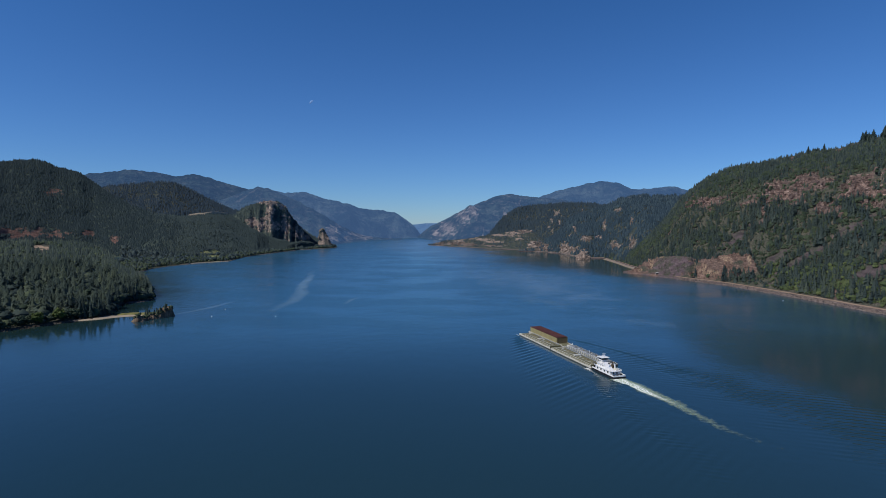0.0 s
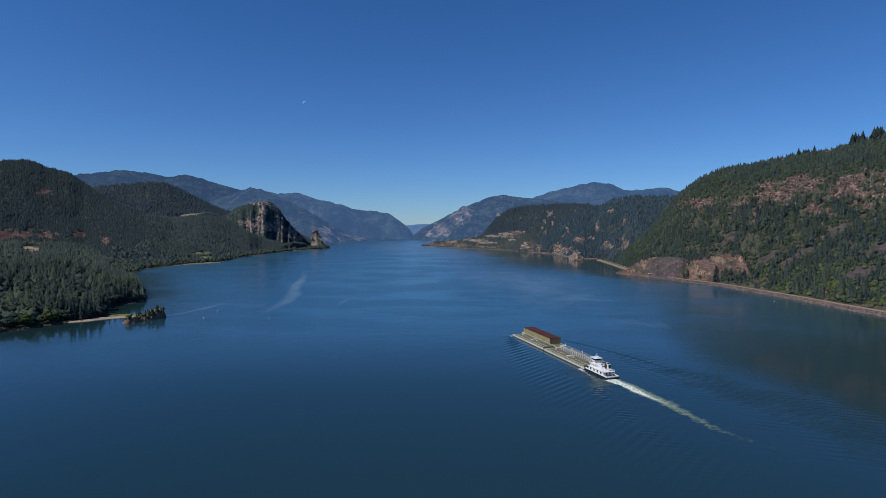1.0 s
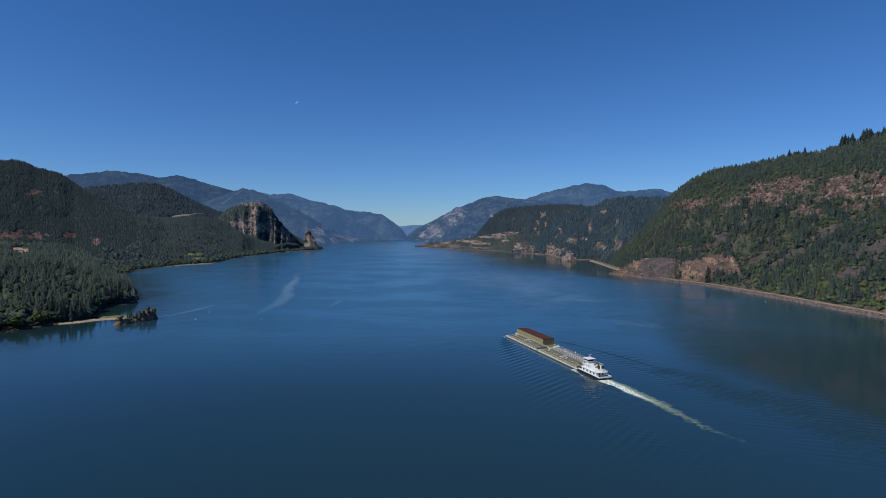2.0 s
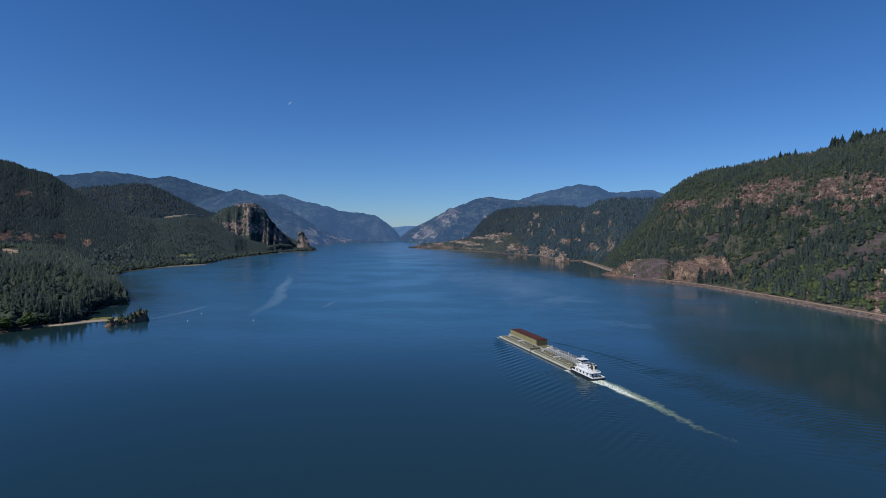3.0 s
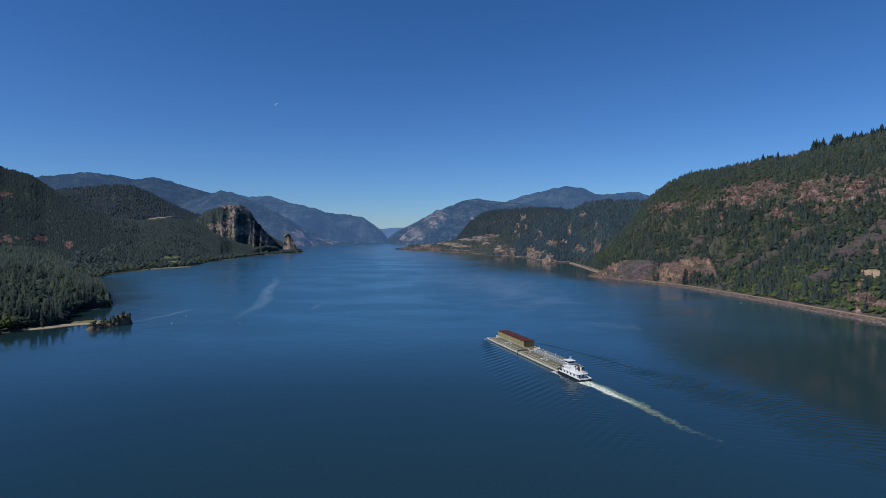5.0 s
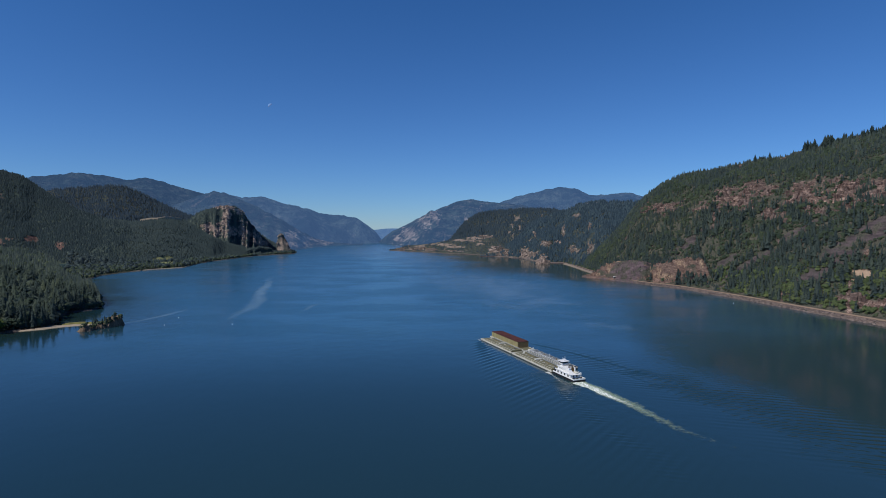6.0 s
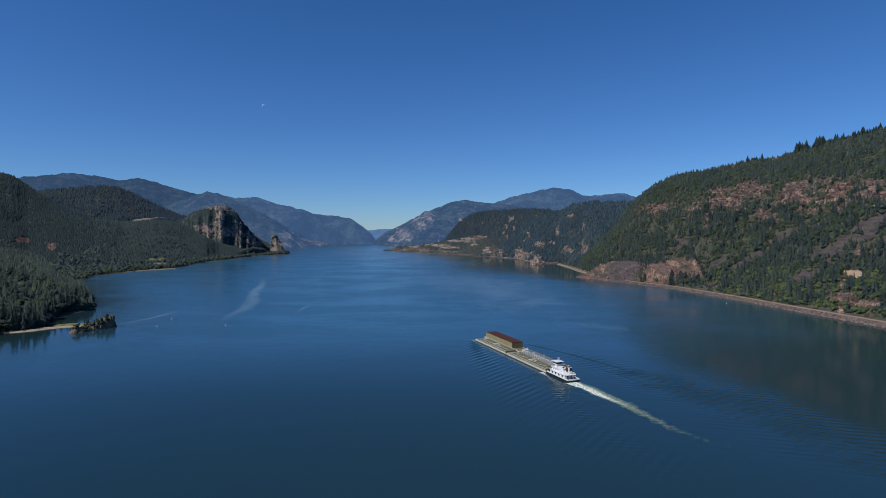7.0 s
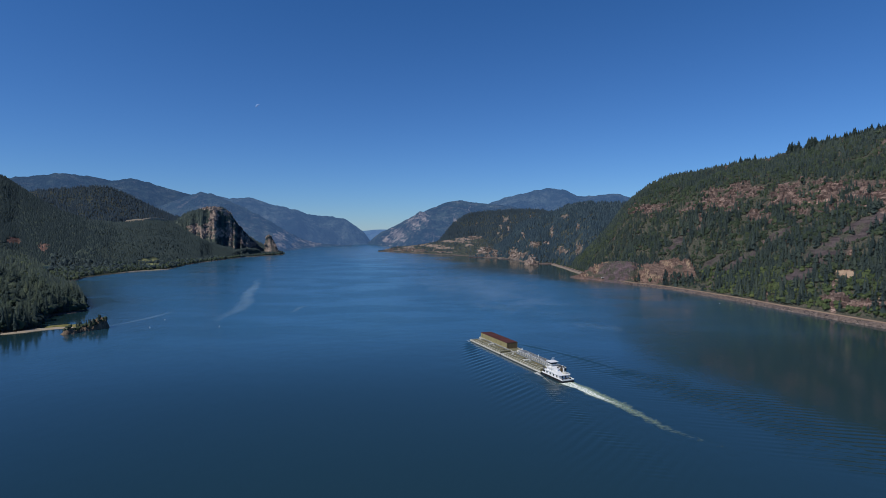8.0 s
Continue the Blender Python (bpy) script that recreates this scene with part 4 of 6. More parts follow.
forest("river_bank_shrubs", sow(flat_left_far, 2000, 0.0, 0.4, 214, patch=0.3), BUSHES["small"], 5, 11, broad, "green shrubs along the far river bank", 14, "shrubs")


def crag_blocks(name, hill, count, low, high, mat, label, seed, u0=0.02, u1=0.98, kind="rock"):
    """Angular blocks and stubs of columns that stand out of a hill's bare rock."""
    g = np.random.default_rng(seed)
    az = g.uniform(hill.t[0, 0], hill.t[-1, 0], count)
    s, R, _ = hill.lines(az)
    start = s + hill.bench
    r = start + g.uniform(u0, u1, count) * (R - start)
    z = hill.height(az, r)
    bare = hill.masks(az, r, z)[kind] > 0.5 + 0.3 * g.random(count)
    az, r, z = az[bare], r[bare], z[bare]
    n = len(az)
    cube = np.array([(x, y, k) for k in (0, 1) for x, y in ((-1, -1), (1, -1), (1, 1), (-1, 1))], dtype=float)
    quads = np.array([(0, 1, 5, 4), (1, 2, 6, 5), (2, 3, 7, 6), (3, 0, 4, 7), (4, 5, 6, 7)])
    h = low + (high - low) * g.random(n) ** 2
    w = h * g.uniform(0.35, 0.9, n)
    v = np.repeat(cube[None], n, 0)
    v[:, :, :2] *= 1 - 0.45 * v[:, :, 2:3] * g.random((n, 1, 1))
    v += g.normal(0, 0.16, v.shape)
    a = g.random(n) * 6.283
    c, q = np.cos(a)[:, None], np.sin(a)[:, None]
    x = (v[:, :, 0] * c - v[:, :, 1] * q) * w[:, None] + (r * np.sin(np.radians(az)))[:, None]
    y = (v[:, :, 0] * q + v[:, :, 1] * c) * w[:, None] * 0.7 + (r * np.cos(np.radians(az)))[:, None]
    zz = (v[:, :, 2] * 1.35 - 0.75) * h[:, None] + z[:, None]
    faces = (quads[None] + (np.arange(n) * 8)[:, None, None]).reshape(-1, 4)
    me = mesh_of(name, np.stack([x, y, zz], -1).reshape(-1, 3), faces, mat)
    for key in ("rock", "scree", "sand"):
        me.attributes.new(key, "FLOAT", "POINT").data.foreach_set("value", np.full(n * 8, 1.0 if key == kind else 0.0, dtype=np.float32))
    return tagged(new(name, me), label, "rocks", kind="stuff")


crag_blocks("hillside_crags", near_right, 26000, 1.6, 6.5, near_land, "broken brown basalt blocks standing out of the hillside", 401)
crag_blocks("bluff_crags", bluff, 1100, 0.8, 2.8, bluff_land, "broken reddish basalt blocks on the bluff", 402)
crag_blocks("dark_bluff_crags", bluff, 700, 0.8, 2.6, bluff_land, "dark grey basalt blocks on the bluff", 403, kind="scree")
crag_blocks("cliff_crags", cliff, 4500, 2.5, 8.0, cliff_land, "pale broken buttress blocks on the tall cliff", 404)
crag_blocks("promontory_crags", promontory, 3000, 1.6, 6.0, mid_land, "pale rocks scattered over the headland", 405)
crag_blocks("shore_crags", mid_right, 9000, 2.5, 9.0, mid_land, "pale rocks standing out of the wooded shore", 406)
crag_blocks("spire_crags", spire, 220, 2.5, 6.0, cliff_land, "jutting blocks on the rock spire", 407)
crag_blocks("outcrop_crags", outcrop, 300, 1.2, 4.0, cliff_land, "broken tan blocks on the outcrop", 408)


def tree_thing(name, kind, seed, label, wide=0.18, leaves=None):
    """A single tree one metre high: an Empty with a tapered trunk with limbs, and a crown."""
    root = tagged(new(name), label, "tree")
    g = random.Random(seed)
    bm = bmesh.new()
    rod(bm, (0, 0, -0.03), (0, 0, 0.9 if kind == "fir" else 0.6), 0.018, 0.003, 7)
    for i in range(7):
        z, a = 0.2 + 0.09 * i, g.random() * 6.28
        reach = 0.16 * (1 - z * 0.8) if kind == "fir" else 0.26
        rod(bm, (0, 0, z), (reach * math.cos(a), reach * math.sin(a), z + (0.0 if kind == "fir" else 0.14)), 0.006, 0.002, 5)
    part("trunk", bm, bark, root)
    tv, tf = conifer_template(70, wide + 0.03 * (seed % 3), seed, 0.4, 7) if kind == "fir" else clump_template(60, seed)
    crown = new("crown", toned(mesh_of("crown", tv, tf, leaves or (fir_near if kind == "fir" else broad)), np.full(len(tv), 0.2 + 0.15 * (seed % 4))))
    crown.parent = root
    return root


def plant(proto, spots, low, high, group, seed):
    g = random.Random(seed)
    for i, (x, y, z) in enumerate(spots):
        h = g.uniform(low, high)
        m = pose(x, y, z - 0.2, g.uniform(-2, 2), g.uniform(-2, 2), g.uniform(0, 360))
        ob = proto if i == 0 else copy_thing(proto, m)
        ob.matrix_basis = m @ Matrix.Scale(h, 4)
        tagged(ob, group=group)


def on_hill(hill, az, r):
    az, r = np.atleast_1d(np.asarray(az, dtype=float)), np.atleast_1d(np.asarray(r, dtype=float))
    return [tuple(p) for p in np.stack([r * np.sin(np.radians(az)), r * np.cos(np.radians(az)), hill.height(az, r)], 1)]


# firs that stand up against the sky on the right-hand crest
crest = near_right.t
for j, (lo, hi, count) in enumerate([(30.3, 31.8, 8), (34.1, 34.9, 17), (35.45, 36.1, 15), (36.4, 37.4, 10), (37.6, 41.5, 26)]):
    az = rng.uniform(lo, hi, count)
    plant(tree_thing("fir_tree", "fir", 300 + j, "tall dark fir standing up on the hill crest", 0.36),
          on_hill(near_right, az, np.interp(az, crest[:, 0], crest[:, 2]) * (1 - 0.012 * rng.random(count))), 12 if j in (1, 2) else 8, 25 if j in (1, 2) else 19, "firs on the crest", j)

# trees along the edge of the river flat
az = np.linspace(-43, -36.2, 26) + rng.normal(0, 0.15, 26)
plant(tree_thing("broadleaf_tree", "broad", 320, "rounded green broadleaf tree at the water's edge"),
      on_hill(flat_left, az, flat_left.lines(az)[0] + 9 + 10 * rng.random(26)), 9, 17, "waterside trees", 21)
az = np.linspace(-36, -30.8, 30) + rng.normal(0, 0.1, 30)
plant(tree_thing("fir_tree", "fir", 321, "tall dark fir at the edge of the wood by the cove"),
      on_hill(flat_left, az, flat_left.lines(az)[0] + 9 + 9 * rng.random(30)), 17, 30, "firs by the cove", 22)

for az_, h_, seed_, label_ in ((-39.0, 19, 340, "yellow-green broadleaf tree leaning over the water's edge"), (-37.5, 20, 341, "large bright green round-crowned tree at the water's edge")):
    plant(tree_thing("broadleaf_tree", "broad", seed_, label_, leaves=bright), on_hill(flat_left, az_, flat_left.lines(np.array([az_]))[0] + 6), h_, h_ + 0.1, "waterside trees", seed_)

# ---- the river ----
TOW_X, TOW_Y, TOW_TURN = 54.2, 602.0, 18.7          # port bow corner of the tow; degrees it heads left of straight ahead
ahead = np.array([-math.sin(radians(TOW_TURN)), math.cos(radians(TOW_TURN))])
abeam = np.array([ahead[1], -ahead[0]])                # to starboard


def river_height(x, y):
    """Wash of the tow: an arm of short waves off each bow, ripples beside the wake and churned water behind the propellers."""
    dx, dy = x - TOW_X, y - TOW_Y
    aft, right = -(dx * ahead[0] + dy * ahead[1]), dx * abeam[0] + dy * abeam[1]
    along = np.clip(aft, 0, None)
    gust = grid_noise(x / 26, y / 26, 52)
    wob = fbm(x / 30, y / 30, 51, 2) - 0.5
    # port bow: short crests lying across the arm
    out, arm = -right, 62 * (1 - np.exp(-along / 128))
    width = 4.0 + 0.08 * along
    env = np.exp(-((out - arm) / width) ** 2) + 0.28 * np.clip(out / 6, 0, 1) * np.exp(-((out - arm * 0.6) / (arm * 0.34 + 3)) ** 2)
    fade = np.clip((aft + 4) / 9, 0, 1) * (0.45 + 0.55 * np.exp(-along / 80)) * np.exp(-along / 270)
    phase = 2 * math.pi / 6.6 * (-aft * 0.85 + out * 0.52) + 2.4 * wob
    z = 0.56 * fade * env * (0.35 + 1.2 * gust) * np.sin(phase)
    # starboard: a few thin crests along the arm, then a fan of fine ripples
    out, arm = right - 25.0, 56 * (1 - np.exp(-along / 100))
    off = out - arm
    start = np.clip((aft - 30) / 20, 0, 1)
    swell = np.exp(-(off / 4.2) ** 2) * np.exp(-along / 150) + 0.6 * np.exp(-((off + 13 + 0.02 * along) / 4.0) ** 2) * np.clip((aft - 120) / 40, 0, 1) * np.exp(-along / 150)
    z += 0.85 * start * swell * (0.6 + 0.6 * gust) * np.sin(2 * math.pi / 8.5 * off + 1.2 * wob)
    patchy = np.clip(2.6 * fbm(x / 22, y / 14, 57, 3) - 0.85, 0, 1.3)
    fan = np.exp(-((off + 3) / (8 + 0.085 * along)) ** 2) * np.clip((aft - 50) / 120, 0, 1) * np.exp(-np.clip(along - 260, 0, None) / 200)
    z += 0.34 * fan * (0.25 + 0.85 * patchy) * np.sin(2 * math.pi / 6.3 * (-aft * 0.80 + out * 0.60) + 2.4 * wob)
    # ripples running off the tug's port quarter
    ridge = 8 + 37 * (1 - np.exp(-np.clip(aft - 168, 0, None) / 75))
    side = -right - ridge
    z += 0.30 * np.exp(-(side / (4 + 0.03 * np.clip(aft - 168, 0, None))) ** 2) * np.clip((aft - 160) / 15, 0, 1) * np.exp(-np.clip(aft - 168, 0, None) / 200) \
        * (0.3 + 1.3 * patchy) * np.sin(2 * math.pi / 4.8 * (0.30 * x + 0.95 * y) + 4 * wob)
    lane = np.exp(-((right - 6.0) / (7 + 0.05 * np.clip(aft - 178, 0, None))) ** 2) * np.clip((aft - 172) / 6, 0, 1) * np.exp(-np.clip(aft - 178, 0, None) / 120)
    slop = np.exp(-((right + 9) / 13) ** 2) * np.clip((aft - 140) / 12, 0, 1) * np.exp(-np.clip(aft - 172, 0, None) / 45)
    return z + (0.5 * lane + 0.8 * slop) * (fbm(x / 3.1, y / 3.1, 61, 3) - 0.5)


def spaced(fine0, fine1, step, end0, end1):
    lo, hi, g = [], [], step
    v = fine0
    while v > end0:
        g *= 1.2
        v -= g
        lo.append(v)
    v, g = fine1, step
    while v < end1:
        g *= 1.2
        v += g
        hi.append(v)
    return np.array(lo[::-1] + list(np.arange(fine0, fine1 + step / 2, step)) + hi)


wx, wy = spaced(-70, 380, 1.8, -4900, 4900), spaced(235, 620, 1.8, -4900, 4900)
gx, gy = np.meshgrid(wx, wy)
inside = np.clip((gx + 70) / 30, 0, 1) * np.clip((380 - gx) / 60, 0, 1) * np.clip((gy - 235) / 40, 0, 1) * np.clip((620 - gy) / 10, 0, 1)
gz = river_height(gx, gy) * inside
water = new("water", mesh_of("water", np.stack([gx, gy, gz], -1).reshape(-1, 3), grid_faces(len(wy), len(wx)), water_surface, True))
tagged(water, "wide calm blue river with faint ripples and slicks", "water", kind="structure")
behind = -((gx - TOW_X) * ahead[0] + (gy - TOW_Y) * ahead[1])
across = (gx - TOW_X) * abeam[0] + (gy - TOW_Y) * abeam[1]
churned = np.exp(-((across + 12) / 15) ** 2) * np.clip((behind - 130) / 15, 0, 1) * np.exp(-np.clip(behind - 185, 0, None) / 60)
water.data.attributes.new("churn", "FLOAT", "POINT").data.foreach_set("value", churned.astype(np.float32).ravel())


def foam_material(name, low, high, tint, stretch=(1, 1, 1), scale=0.55):
    m, n, l, b = material(name, 0.7)
    v = coords(n, l, stretch)
    b.inputs["Base Color"].default_value = (*tint, 1)
    f = noise_tex(n, l, v, scale, 7.0, 0.72)
    strength = attr(n, "foam")
    add = n.new("ShaderNodeMath")
    add.operation = "ADD"
    l.new(f, add.inputs[0])
    l.new(strength, add.inputs[1])
    rng_ = n.new("ShaderNodeMapRange")
    rng_.inputs["From Min"].default_value, rng_.inputs["From Max"].default_value = low, high
    l.new(add.outputs[0], rng_.inputs["Value"])
    l.new(rng_.outputs["Result"], b.inputs["Alpha"])
    return m


def foam_strip(name, mat, label, a0, a1, centre, half, strength, rows, cols):
    """Foam lying on the water along the tow's track, from a0 to a1 metres behind the bow."""
    a = np.linspace(a0, a1, rows)[:, None]
    q = np.linspace(-1, 1, cols)[None, :]
    ragged = 0.65 + 0.7 * grid_noise(a / 7, np.sign(q) * 3.0 + 0 * a, 91)
    right = centre(a) + q * half(a) * ragged
    aft = a + 0 * q
    x, y = TOW_X - aft * ahead[0] + right * abeam[0], TOW_Y - aft * ahead[1] + right * abeam[1]
    me = mesh_of(name, np.stack([x, y, river_height(x, y) + 0.12], -1).reshape(-1, 3), grid_faces(rows, cols), mat, True)
    at = me.attributes.new("foam", "FLOAT", "POINT")
    at.data.foreach_set("value", (strength(a) * (1 - np.abs(q) ** 1.4) - 0.5 * np.abs(q) ** 4).astype(np.float32).ravel())
    return tagged(new(name, me), label, "foam", kind="stuff")


white_foam = foam_material("white_foam", 0.70, 1.14, (0.90, 0.92, 0.86), (1, 1, 1), 0.42)
green_foam = foam_material("pale_green_foam", 0.62, 1.30, (0.42, 0.53, 0.36), (1, 1, 1), 0.3)
foam_strip("wake_foam", white_foam, "white churned foam trailing behind the tugboat", 179, 312,
           lambda a: 5.6 - 3.4 * np.clip((a - 225) / 60, 0, 1) ** 2 + 9.0 * np.clip((a - 282) / 40, 0, 1) ** 1.5 + 1.1 * np.sin(a / 9.0) * np.clip((a - 200) / 60, 0, 1),
           lambda a: 6.2 - 0.040 * (a - 180),
           lambda a: 2.0 * np.clip(1 - (a - 180) / 110, 0, 1) ** 2.4 - 0.06 * np.clip((a - 280) / 20, 0, 1), 260, 30)
foam_strip("wake_froth", green_foam, "pale green aerated water round the wake", 177, 330,
           lambda a: 7.0 - 3.0 * np.clip((a - 225) / 60, 0, 1) ** 2 + 9.0 * np.clip((a - 282) / 40, 0, 1) ** 1.5, lambda a: 10.5 - 0.03 * (a - 180),
           lambda a: 0.72 * np.clip(1 - (a - 180) / 150, 0, 1), 180, 30)
foam_strip("bow_foam", white_foam, "thin broken foam beside the barge corner", 143, 160,
           lambda a: -1.8 - 0.10 * (a - 143), lambda a: 3.0 + 0 * a, lambda a: 0.66 * np.clip(1 - (a - 143) / 20, 0, 1), 40, 12)
foam_strip("quarter_foam", white_foam, "broken foam lines drifting past the tugboat", 158, 205,
           lambda a: -4.0 - 0.22 * (a - 158), lambda a: 2.2 + 0 * a, lambda a: 0.36 * np.clip(1 - (a - 158) / 50, 0, 1), 60, 10)
foam_strip("stem_foam", white_foam, "little white foam at the head of the barges", -4, 5,
           lambda a: -1.4 + 0 * a, lambda a: 1.5 + 0 * a, lambda a: 0.36 + 0 * a, 16, 10)

# bed of the river, far below the surface
bed = bmesh.new()
box(bed, -4900, 4900, -4900, 4900, -14, -12)
tagged(part("riverbed", bed, shore_rock), "dark silty riverbed under the water", "ground", kind="structure")

# ---- the tow: a pusher tug and four barges ----
end_brown = plain("brown_end_doors", (0.27, 0.19, 0.09), 0.8, 0.0, 0.3)
TOW = pose(TOW_X, TOW_Y, 0, 0, 0, TOW_TURN)      # x to starboard, y ahead, bow at y = 0


def hull_mesh(x0, x1, y0, y1, z, rake0, rake1, chamfer=0.0):
    """A barge hull: flat sides and a rake under each end. y0 is the stern, y1 the bow."""
    bm = bmesh.new()
    ring = [(y0, z), (y1, z), (y1, z - 1.0), (y1 - rake1, -1.5), (y0 + rake0, -1.5), (y0, z - 1.0)]
    sides = [[bm.verts.new((x, y, h)) for y, h in ring] for x in (x0, x1)]
    bm.faces.new(sides[0])
    bm.faces.new(sides[1][::-1])
    for i in range(len(ring)):
        j = (i + 1) % len(ring)
        bm.faces.new((sides[0][i], sides[0][j], sides[1][j], sides[1][i]))
    return bm


def rail(root, x, y0, y1, z, mat, name="guard_rail", posts=12, high=1.0):
    bm = bmesh.new()
    rod(bm, (x, y0, z + high), (x, y1, z + high), 0.09, None, 6)
    rod(bm, (x, y0, z + high * 0.5), (x, y1, z + high * 0.5), 0.06, None, 6)
    for i in range(posts + 1):
        y = y0 + (y1 - y0) * i / posts
        rod(bm, (x, y, z), (x, y, z + high), 0.08, None, 6)
    return part(name, bm, mat, root)


def bollard(root, x, y, z):
    bm = bmesh.new()
    for d in (-0.5, 0.5):
        rod(bm, (x, y + d, z), (x, y + d, z + 0.9), 0.3, 0.26, 10)
    box(bm, x - 0.5, x + 0.5, y - 1.1, y + 1.1, z, z + 0.12, 0.03)
    part("bollard", bm, pale_paint, root)


def barge_base(name, x0, x1, y0, y1, z, deck_mat, label, bow):
    root = tagged(new(name), label, "barge", group="barges of the tow")
    root.matrix_basis = TOW
    hull = part("hull", hull_mesh(x0, x1, y0, y1, z, 1.0 if bow else 3.0, 7.0 if bow else 2.0), hull_grey, root, "weathered grey steel hull")
    bm = bmesh.new()
    box(bm, x0 + 0.25, x1 - 0.25, y0 + 0.25, y1 - 0.25, z + 0.004, z + 0.09)
    part("deck", bm, deck_mat, root)
    for x in (x0 + 0.18, x1 - 0.18):
        bm = bmesh.new()
        box(bm, x - 0.18, x + 0.18, y0, y1, z + 0.004, z + 0.42, 0.05)
        part("gunwale", bm, pale_paint, root, "pale worn gunwale edge")
        bm = bmesh.new()
        edge = x0 - 0.06 if x < (x0 + x1) / 2 else x1 + 0.06
        box(bm, edge - 0.06, edge + 0.06, y0 + 0.6, y1 - 0.6, z - 0.62, z - 0.04, 0.02)
        part("rub_strake", bm, pale_paint, hull, "pale scuffed rubbing strake")
    for y in (y0 + 0.2, y1 - 0.2):
        bm = bmesh.new()
        box(bm, x0 + 0.4, x1 - 0.4, y - 0.18, y + 0.18, z + 0.004, z + 0.36, 0.05)
        part("headlog", bm, pale_paint, root)
    for x in (x0 + 1.0, x1 - 1.0):
        for y in (y0 + 4, (y0 + y1) / 2, y1 - 4):
            bollard(root, x, y, z + 0.09)
    return root


def tank_barge(x0, x1, y0, y1, bow, seed):
    g = random.Random(seed)
    z = 1.4
    root = barge_base("tank_barge", x0, x1, y0, y1, z, deck_olive, "olive-decked steel tank barge with pale hatches, lashed in the tow", bow)
    t0, t1, top = x0 + 2.0, x1 - 1.2, z + 1.3
    bm = bmesh.new()
    box(bm, t0, t1, y0 + 4, y1 - (8 if bow else 4), z + 0.09, top, 0.12)
    trunk = part("trunk_deck", bm, deck_trunk, root, "raised olive trunk deck")
    for x in (t0 + 0.15, (t0 + t1) / 2 + 1.2, t1 - 0.15):       # worn pale coamings along the trunk
        bm = bmesh.new()
        box(bm, x - 0.14, x + 0.14, y0 + 4, y1 - (8 if bow else 4), top, top + 0.22, 0.04)
        part("coaming", bm, pale_paint if x < t0 + 1 else deck_trunk, trunk)
    n = 11
    for i in range(n):
        y = y0 + 8 + (y1 - y0 - 20) * i / (n - 1) + g.uniform(-0.5, 0.5)
        bm = bmesh.new()
        box(bm, -1.3, 1.2 + g.uniform(-0.5, 0.4), -0.3, 0.3, 0, 0.3, 0.06)
        bmesh.ops.transform(bm, matrix=pose(t0 + 4.2, y, top, 0, 0, g.uniform(-6, 6)), verts=bm.verts)
        part("rib", bm, pale_paint, trunk)
        bm = bmesh.new()
        yy = y + 2.8 + g.uniform(-0.6, 0.6)
        rod(bm, (t0 + 1.2, yy, top), (t0 + 1.2, yy, top + 0.45), 0.45, 0.4, 12)
        rod(bm, (t0 + 1.2, yy, top + 0.45), (t0 + 1.2, yy, top + 0.55), 0.52, 0.52, 12)
        part("hatch", bm, deck_trunk, trunk, "round olive tank hatch")
        if i % 2 == 0:
            bm = bmesh.new()
            box(bm, t1 - 5.4, t1 - 3.6, yy - 0.8, yy + 0.8, top, top + 0.5, 0.08)
            part("locker", bm, (hull_grey, pale_paint, end_brown)[i % 3], trunk)
    for i in range(9):                                           # mooring gear heaped at the ends
        bm = bmesh.new()
        x, y = g.uniform(x0 + 1.2, x1 - 1.2), g.choice((y0 + 2.2, y1 - 4.5)) + g.uniform(-1.2, 1.2)
        rod(bm, (x - 0.5, y, z + 0.3), (x + 0.5, y + g.uniform(-0.6, 0.6), z + 0.3), g.uniform(0.25, 0.5), None, 8)
        part("mooring_gear", bm, bark, root, "coiled lines and brown deck gear")
    for x in (t1 - 1.0, t1 - 1.6):
        bm = bmesh.new()
        rod(bm, (x, y0 + 6, top + 0.5), (x, y1 - 10, top + 0.5), 0.18, None, 8)
        for i in range(8):
            y = y0 + 7 + (y1 - y0 - 18) * i / 7
            box(bm, x - 0.12, x + 0.12, y - 0.12, y + 0.12, top, top + 0.4)
        part("cargo_pipe", bm, pipe_steel, trunk, "steel cargo pipe along the deck")
    bm = bmesh.new()
    box(bm, t0 + 2.5, t1 - 2.5, (y0 + y1) / 2 - 1.2, (y0 + y1) / 2 + 1.2, top, top + 0.9, 0.1)
    part("pump_housing", bm, pale_paint, trunk)
    rail(root, x0 + 0.5, y0 + 2, y1 - 2, z + 0.09, pale_paint, posts=20)
    return root


